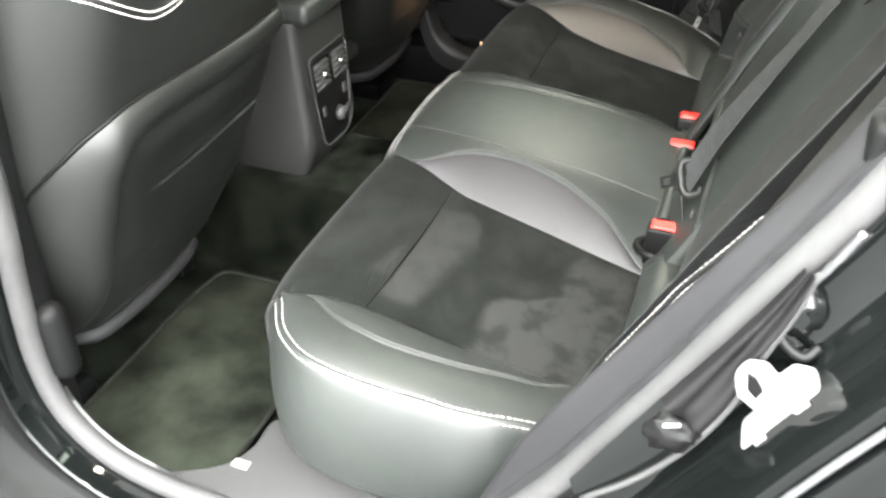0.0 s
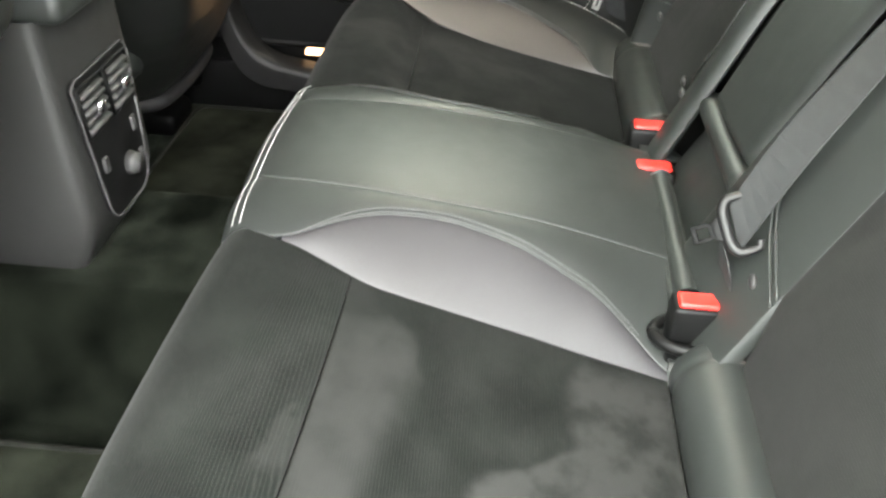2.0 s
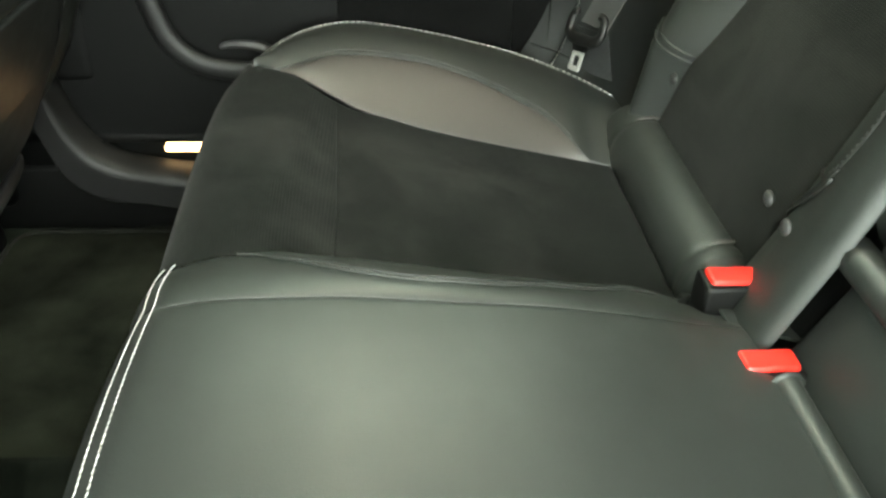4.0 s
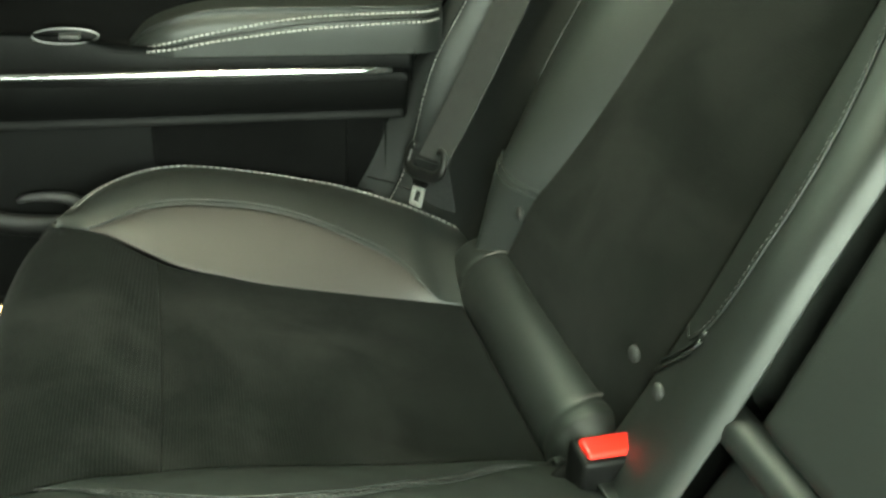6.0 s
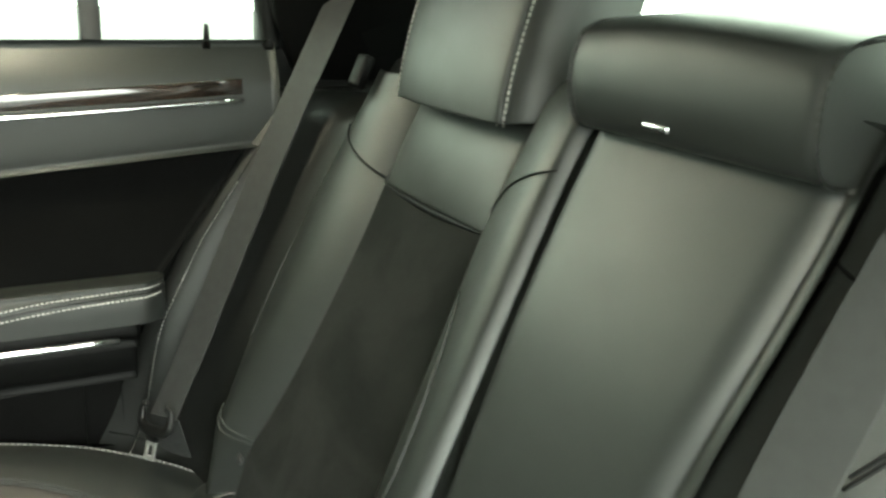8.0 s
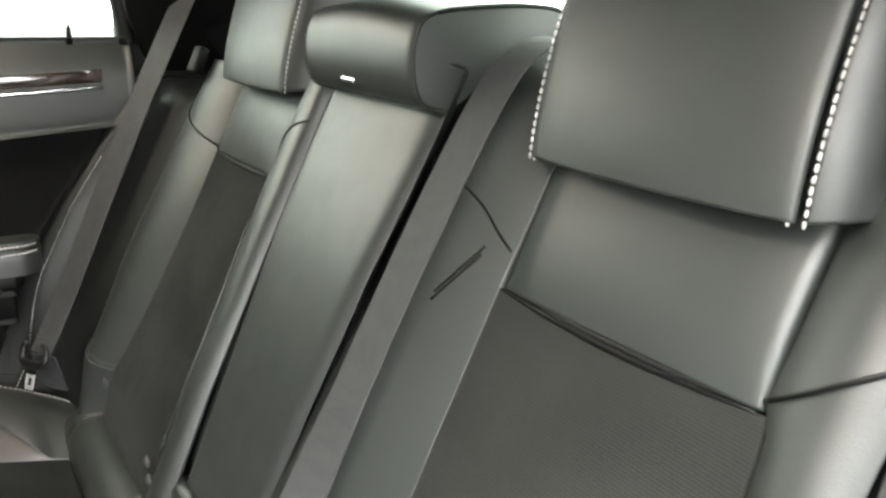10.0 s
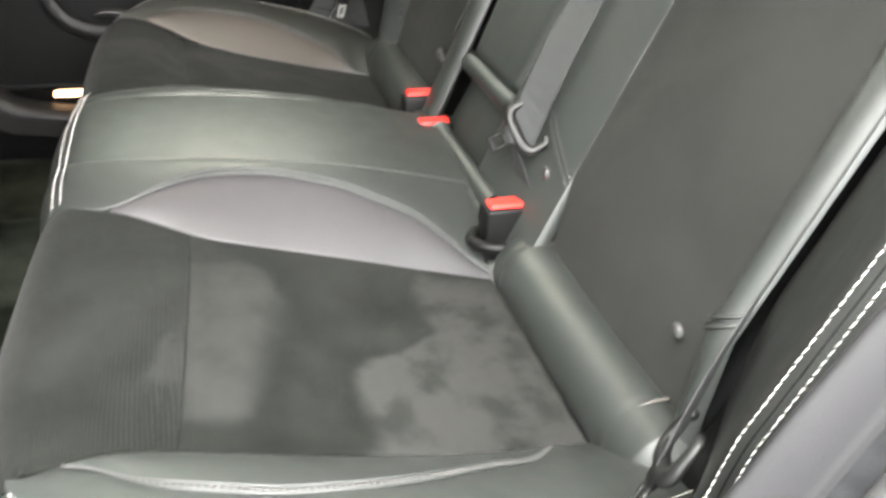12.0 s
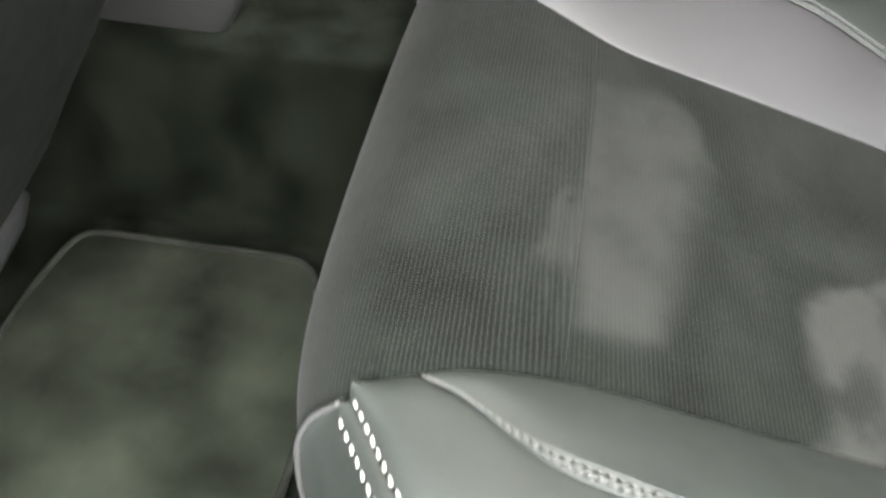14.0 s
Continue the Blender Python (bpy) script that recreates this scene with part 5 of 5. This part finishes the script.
# ---- rear end: shelf, rear window, quarter trim, roof ----
shelf = part("parcel_shelf", box(-0.80, 0.80, -1.30, -0.89, 0.46, 0.556, 0.012, 3), SHELF)
tagged(shelf, "grey parcel shelf under the rear window", "shelf", kind="structure")
rw = part("window_3", prism([(-0.62, -1.27, 0.560), (0.62, -1.27, 0.560), (0.52, -0.88, 0.80), (-0.52, -0.88, 0.80)], (0, 0.003, 0.004), 0), GLASS, None, smooth=False)
tagged(rw, "tinted rear window glass", "window", kind="structure")
for s in (-1, 1):
    q = part("quarter_trim", prism([(s * 0.78, -0.66, 0.46), (s * 0.78, -1.25, 0.46), (s * 0.66, -1.22, 0.52), (s * 0.54, -0.86, 0.80), (s * 0.62, -0.55, 0.80), (s * 0.74, -0.615, 0.56)], (s * 0.02, 0, 0), 0.004), PLASTIC)
    tagged(q, "dark plastic rear quarter trim", "trim", kind="structure")
    back_side = part("seat_side_wall", box(min(s * 0.76, s * 0.80), max(s * 0.76, s * 0.80), -1.25, -0.62, -0.35, 0.46, 0.01), PLASTIC)
    tagged(back_side, "dark inner side wall behind the seat", "wall", kind="structure")
wall = part("wall_rear", box(-0.80, 0.80, -1.27, -0.86, -0.36, 0.46, 0.01), PLASTIC)
tagged(wall, "dark wall behind the backrest", "wall", kind="structure")
# unseen; its tone and near edge are set for light on the seats
roof = part("ceiling", box(-0.66, 0.80, -0.90, 1.15, 0.80, 0.84, 0.01), HEADLINER)
tagged(roof, "dark brown-grey fabric headliner", "ceiling", kind="structure")
screen = part("window_4", prism([(-0.68, 1.60, 0.36), (0.68, 1.60, 0.36), (0.62, 1.14, 0.81), (-0.62, 1.14, 0.81)], (0, 0.003, 0.004), 0), DIM_FRONT_GLASS, None, smooth=False)
tagged(screen, "unseen windscreen glass above the dashboard, tinted dark to dim the cabin", "window", kind="structure")
for s in (-1, 1):
    fw = part("front_window", prism([(s * 0.772, 0.52, 0.50), (s * 0.772, 1.40, 0.50), (s * 0.70, 1.14, 0.81), (s * 0.74, 0.46, 0.81)], (s * 0.004, 0, 0), 0), DIM_FRONT_GLASS, None, smooth=False)
    tagged(fw, "unseen front door window glass, tinted dark to dim the cabin", "window", kind="structure")


def unseen_roof_lamp(s, label):
    """Unseen roof lamp over a rear door, added to brighten the cushions: housing, rim and lit lens."""
    lamp = thing("unseen_roof_lamp", (s * 0.58, -0.22, 0.80), label, "lamp", "roof lamps")
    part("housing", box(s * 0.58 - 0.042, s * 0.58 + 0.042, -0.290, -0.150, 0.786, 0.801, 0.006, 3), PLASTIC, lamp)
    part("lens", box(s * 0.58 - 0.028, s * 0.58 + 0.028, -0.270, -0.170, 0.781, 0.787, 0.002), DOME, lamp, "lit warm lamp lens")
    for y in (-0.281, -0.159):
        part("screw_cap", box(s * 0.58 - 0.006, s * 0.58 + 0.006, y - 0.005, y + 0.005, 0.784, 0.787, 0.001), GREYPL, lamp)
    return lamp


unseen_roof_lamp(1, "unseen lit warm lamp on the headliner, inferred from glow, by the closed door")
unseen_roof_lamp(-1, "unseen lit warm lamp added to the headliner by the open door")
dash = part("dashboard", box(-0.75, 0.75, 1.15, 1.6, -0.34, 0.36, 0.05, 3), PLASTIC)
tagged(dash, "dark dashboard", "dashboard", kind="structure")

# ---- near door opening ----
# the doorway's edge, from the front pillar down, along the sill and up the wheel arch: (y, z)
DOORWAY = [(0.16, 0.80), (0.215, 0.60), (0.245, 0.35), (0.262, 0.16), (0.274, 0.08), (0.287, -0.05), (0.272, -0.145), (0.222, -0.210), (0.15, -0.241), (0.06, -0.252), (-0.06, -0.250), (-0.16, -0.235), (-0.255, -0.190), (-0.33, -0.110), (-0.39, -0.020), (-0.425, 0.035), (-0.455, 0.090), (-0.487, 0.150), (-0.517, 0.207), (-0.552, 0.280), (-0.590, 0.355), (-0.622, 0.42), (-0.645, 0.48), (-0.655, 0.56), (-0.63, 0.67), (-0.55, 0.79)]
LOOP = run([(0.0, y, z) for y, z in DOORWAY], 160)


def loop_at(k):
    p = LOOP[k]
    t = (LOOP[min(k + 1, 160)] - LOOP[max(k - 1, 0)]).normalized()
    return p, Vector((0, t.z, -t.y))


OUT = -1 if loop_at(80)[1].z > 0 else 1
seal = thing("door_seal", (-0.80, 0.0, -0.26), "grey rubber door seal round the open rear doorway", "door seal")


def bulb_line():
    """The bulb lies at the carpet's edge in front and steps outwards up the rear of the doorway."""
    out = []
    for k in range(161):
        p, o = loop_at(k)
        b = min(1, max(0, (k / 160 - 0.36) / 0.12))
        b = b * b * (3 - 2 * b)
        d = OUT * lerp(-0.004, 0.010, b)
        out.append((lerp(-0.798, -0.824, b), p.y + o.y * d, p.z + o.z * d))
    return out


part("bulb", tube(bulb_line(), 0.015, 12, up=(1, 0, 0)), SEALGREY, seal)



def flock(u, w):
    p, o = loop_at(round(lerp(72, 160, w)))
    d = lerp(-0.006, 0.006, u) * OUT
    return lerp(-0.786, -0.816, u), p.y + o.y * d, p.z + o.z * d
part("flocked_strip", sheet(flock, 3, 160, 0.003), FLOCK, seal)

JAMB = [(-0.775, -0.004), (-0.800, 0.010), (-0.826, 0.016), (-0.838, 0.016), (-0.846, 0.016), (-0.849, 0.018), (-0.847, 0.022), (-0.847, 0.036), (-0.853, 0.053), (-0.878, 0.067), (-0.902, 0.074), (-0.915, 0.078), (-0.921, 0.084), (-0.922, 0.093), (-0.919, 0.097), (-0.919, 0.102), (-0.926, 0.105), (-0.931, 0.112), (-0.933, 0.135), (-0.940, 0.28), (-0.945, 0.42)]


def jamb(u, w):
    p, o = loop_at(round(w * 160))
    q = u * (len(JAMB) - 1)
    j = min(int(q), len(JAMB) - 2)
    x, d = (lerp(JAMB[j][m], JAMB[j + 1][m], q - j) for m in range(2))
    low = min(1, max(0, (-0.12 - p.z) / 0.1))
    d *= lerp(1.0, 0.55, low)
    x += 0.0012 * math.sin(w * 41 + 3 * u) * max(0, 1 - abs(u - 0.42) / 0.12) * (1 - low)
    return x, p.y + o.y * d * OUT, p.z + o.z * d * OUT


# grey trim between the side bolster and the seal, up the rear of the doorway
REAR_Y = curve_of([(z, y) for y, z in DOORWAY[13:24]])


def jamb_trim(u, w):
    z = lerp(-0.11, 0.55, w)
    foot = 0.05 * min(1, max(0, (0.03 - z) / 0.14)) ** 1.3
    ya, yb = -0.503 - 0.51 * z + 0.106 - foot, REAR_Y(z) + 0.003
    hump = (0.032 - 0.08 * max(0, z - 0.1)) * math.sin(math.pi * min(1, u * 1.15) ** 0.85)
    return lerp(-0.764 + 0.14 * max(0, z - 0.3), -0.798, u), lerp(ya, yb, u) + hump, z


jt = part("jamb_trim", sheet(jamb_trim, 18, 60, 0.006, flip=False), TRIM)
tagged(jt, "smooth grey plastic trim beside the side bolster", "trim", kind="structure")

jm = part("door_jamb", sheet(jamb, 80, 160, 0.0), PAINT)
tagged(jm, "glossy black painted door jamb", "door jamb", kind="structure")
# dark sheet added over the lower jamb, whose paint reflects too much sky
def sill_cover(u, w):
    q = Vector(jamb(lerp(0.30, 1.0, u), lerp(0.12, 0.50, w)))
    return q.x - 0.002, q.y + 0.002 * (1 if q.y < 0.2 else -1), q.z + 0.003


sc = part("sill_cover", sheet(sill_cover, 50, 60, 0.0), PLASTIC)
tagged(sc, "dark plastic outer sill cover, added to dull reflections below the open doorway", "sill", kind="structure")
plate_in = run([(-0.792, 0.270, -0.272), (-0.790, 0.218, -0.272), (-0.774, 0.143, -0.272), (-0.735, 0.072, -0.272), (-0.690, 0.046, -0.272), (-0.625, 0.034, -0.272), (-0.622, -0.10, -0.272), (-0.622, -0.34, -0.272)], 36)
sill = part("sill_plate", prism([(-0.802, -0.34, -0.272), (-0.802, 0.272, -0.272)] + plate_in, (0, 0, 0.026), 0.007, 3), GREYPL)
tagged(sill, "grey plastic sill scuff plate in the open doorway", "sill", kind="structure")
pn = part("near_pillar", prism([(-0.75, 0.285, -0.30), (-0.75, 0.44, -0.30), (-0.72, 0.40, 0.78), (-0.72, 0.20, 0.80), (-0.745, 0.26, 0.20)], (-0.05, 0, 0), 0.015, 3), PLASTIC)
tagged(pn, "dark plastic pillar trim beside the driver seat", "pillar", kind="structure")
nd = part("front_door_near", box(-0.86, -0.75, 0.46, 1.4, -0.30, 0.51, 0.02), PLASTIC)
tagged(nd, "dark front door trim", "car door", kind="structure")
tag = thing("sill_label", (-0.726, 0.044, -0.246), "small pale label on the sill plate", "label")
part("paper", prism([(-0.734, 0.030, -0.246), (-0.734, 0.056, -0.246), (-0.719, 0.056, -0.246), (-0.719, 0.030, -0.246)], (0, 0, 0.0012), 0), ZINC, tag, smooth=False)

striker = thing("door_striker", (-0.835, -0.61, 0.19), "bare white metal door striker bolted to the jamb", "striker")
sp = [(-0.868, -0.567, 0.272), (-0.868, -0.574, 0.286), (-0.868, -0.588, 0.288), (-0.868, -0.598, 0.278), (-0.868, -0.606, 0.292), (-0.868, -0.622, 0.292), (-0.868, -0.633, 0.268), (-0.868, -0.636, 0.240), (-0.868, -0.622, 0.212), (-0.868, -0.600, 0.190), (-0.868, -0.586, 0.196), (-0.868, -0.582, 0.222), (-0.868, -0.590, 0.240), (-0.868, -0.572, 0.252)]
part("plate", prism(sp, (-0.012, 0, 0), 0.004, 3), ZINC, striker)
part("mount", box(-0.872, -0.835, -0.640, -0.590, 0.205, 0.270, 0.006), PAINT, striker)
part("loop", tube(run([(-0.876, -0.630, 0.250), (-0.892, -0.640, 0.244), (-0.896, -0.642, 0.225), (-0.888, -0.634, 0.208), (-0.876, -0.618, 0.214)]), 0.005, 10), ZINC, striker)
# black inset standing in for the dark of a hole through the plate
part("slot", prism([(-0.8815, -0.575, 0.281), (-0.8815, -0.583, 0.277), (-0.8815, -0.590, 0.266), (-0.8815, -0.586, 0.256), (-0.8815, -0.578, 0.264)], (0.004, 0, 0), 0.001), BLACK, striker, smooth=False)
for y, z in ((-0.618, 0.262), (-0.600, 0.216)):
    bm = bmesh.new()
    bmesh.ops.create_cone(bm, cap_ends=True, segments=6, radius1=0.008, radius2=0.007, depth=0.006)
    bmesh.ops.rotate(bm, cent=(0, 0, 0), matrix=Euler((0, radians(90), 0)).to_matrix(), verts=bm.verts)
    for v in bm.verts:
        v.co += Vector((-0.882, y, z))
    part("bolt", bm, ZINC, striker, smooth=False)

# flange beside the seal, its lit tone put into the colour, edged by a raised bead
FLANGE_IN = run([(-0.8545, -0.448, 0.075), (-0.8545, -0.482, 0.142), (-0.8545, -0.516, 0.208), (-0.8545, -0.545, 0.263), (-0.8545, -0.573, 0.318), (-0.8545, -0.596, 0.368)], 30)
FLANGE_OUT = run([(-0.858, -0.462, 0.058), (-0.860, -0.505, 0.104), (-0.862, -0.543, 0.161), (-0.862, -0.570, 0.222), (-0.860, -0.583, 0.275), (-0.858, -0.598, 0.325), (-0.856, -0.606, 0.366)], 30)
def flange_skin(w0, w1):
    def fn(u, w):
        k = round(lerp(w0, w1, w) * 30)
        dish = 0.004 * math.sin(3 * math.pi * u) if w0 > 0 else 0
        return FLANGE_IN[k].lerp(FLANGE_OUT[k], u) + Vector((-0.006 * math.sin(math.pi * u) - dish, 0, 0))
    return sheet(fn, 16, 30, 0.0)


flange = part("jamb_flange", flange_skin(0.4, 1.0), LIT_PAINT)
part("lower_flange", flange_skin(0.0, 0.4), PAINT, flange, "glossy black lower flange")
# bead in seal grey, standing in for light along the painted fold
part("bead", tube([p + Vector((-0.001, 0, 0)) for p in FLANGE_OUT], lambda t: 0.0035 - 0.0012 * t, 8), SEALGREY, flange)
tagged(flange, "black body flange toned grey as if lit, beside the door seal", "door jamb", kind="structure")

# folded metal edges of the body round the doorway, their glint put into the colour
for x, d in ((-0.925, 0.095), (-0.938, 0.140)):
    hem = part("body_hem", tube([(x, loop_at(k)[0].y + loop_at(k)[1].y * d * OUT, loop_at(k)[0].z + loop_at(k)[1].z * d * OUT) for k in range(92, 161)], 0.0034, 8, up=(1, 0, 0)), GLINT_EDGE)
    tagged(hem, "folded metal edge of the black body, coloured pale for its sky glint", "door jamb", kind="structure")

# one more edge beside the seal, its highlight drawn by the pale colour
hem = part("body_hem", tube(run([(-0.846, -0.516, 0.187), (-0.846, -0.530, 0.213), (-0.846, -0.574, 0.291), (-0.846, -0.609, 0.356), (-0.846, -0.628, 0.400)]), lambda t: 0.0034 * min(1, 0.3 + 5 * t), 8, up=(1, 0, 0)), GLINT_EDGE)
tagged(hem, "folded metal edge beside the door seal, coloured pale for its glint", "door jamb", kind="structure")

# rubber plug and a taped wire on the jamb
random.seed(4)


def lump(at, size, seed):
    bm = bmesh.new()
    bmesh.ops.create_icosphere(bm, subdivisions=3, radius=1)
    for v in bm.verts:
        n = v.co.copy()
        k = 1 + 0.55 * noise.noise(n * 2.8 + Vector((seed, 0, 0)))
        v.co = Vector((at[0] + n.x * size[0] * k, at[1] + n.y * size[1] * k, at[2] + n.z * size[2] * k))
    return bm


plug = thing("rubber_plug", (-0.84, -0.53, 0.165), "dark crumpled rubber plug with a bright clip in the jamb", "plug")
part("rubber", lump((-0.866, -0.529, 0.182), (0.009, 0.022, 0.018), 1.0), BLACK, plug)
part("clip", prism([(-0.874, -0.522, 0.199), (-0.874, -0.536, 0.205), (-0.874, -0.537, 0.202), (-0.874, -0.523, 0.196)], (-0.003, 0, 0), 0.001), STEELGREY, plug, "bright metal clip")
wire = thing("wire_grommet", (-0.85, -0.60, 0.32), "grey crumpled wire grommet above the striker", "grommet")
part("boot", lump((-0.852, -0.604, 0.326), (0.008, 0.015, 0.022), 2.3), PAINT, wire)
part("cable", tube(run([(-0.850, -0.588, 0.318), (-0.858, -0.596, 0.300), (-0.862, -0.612, 0.292), (-0.856, -0.622, 0.300)]), 0.004, 8), BLACK, wire)

# ---- the open door itself, unseen, swung out in front of the doorway to shade it ----
open_door = thing("rear_door", (-0.91, 0.42, -0.30), "unseen glossy black rear car door standing wide open", "car door")
SWING = Vector((-0.93, 0.37, 0))
FACE = Vector((-0.37, -0.93, 0))


def door_at(a, z, d=0.0):
    q = Vector((-0.91, 0.42, 0)) + SWING * a + FACE * d
    return q.x, q.y, z


skin = [(0.0, -0.28), (0.62, -0.28), (0.74, -0.20), (0.86, 0.02), (0.98, 0.22), (1.04, 0.42), (1.03, 0.50), (0.0, 0.50)]
part("outer_skin", prism([door_at(a, z, -0.06) for a, z in skin], FACE * 0.07, 0.02, 3), PAINT, open_door)
part("inner_trim", prism([door_at(lerp(0.5, a, 0.93), lerp(0.12, z, 0.94), 0.012) for a, z in skin], FACE * 0.05, 0.02, 3), PLASTIC, open_door, "dark plastic inner door trim")
part("armrest", prism([door_at(a, z, 0.06) for a, z in ((0.12, 0.10), (0.72, 0.14), (0.72, 0.21), (0.12, 0.18))], FACE * 0.05, 0.015, 3), DARKPL, open_door)
part("window_frame", tube(run([door_at(a, z) for a, z in ((0.01, 0.49), (0.06, 0.78), (0.16, 0.83), (0.50, 0.84), (0.80, 0.77), (1.0, 0.50))], 50), 0.02, 8), PLASTIC, open_door)
part("pane", prism([door_at(a, z) for a, z in ((0.03, 0.50), (0.07, 0.77), (0.17, 0.82), (0.50, 0.83), (0.79, 0.76), (0.98, 0.50))], FACE * 0.004, 0), GLASS, open_door, "tinted door glass", smooth=False)
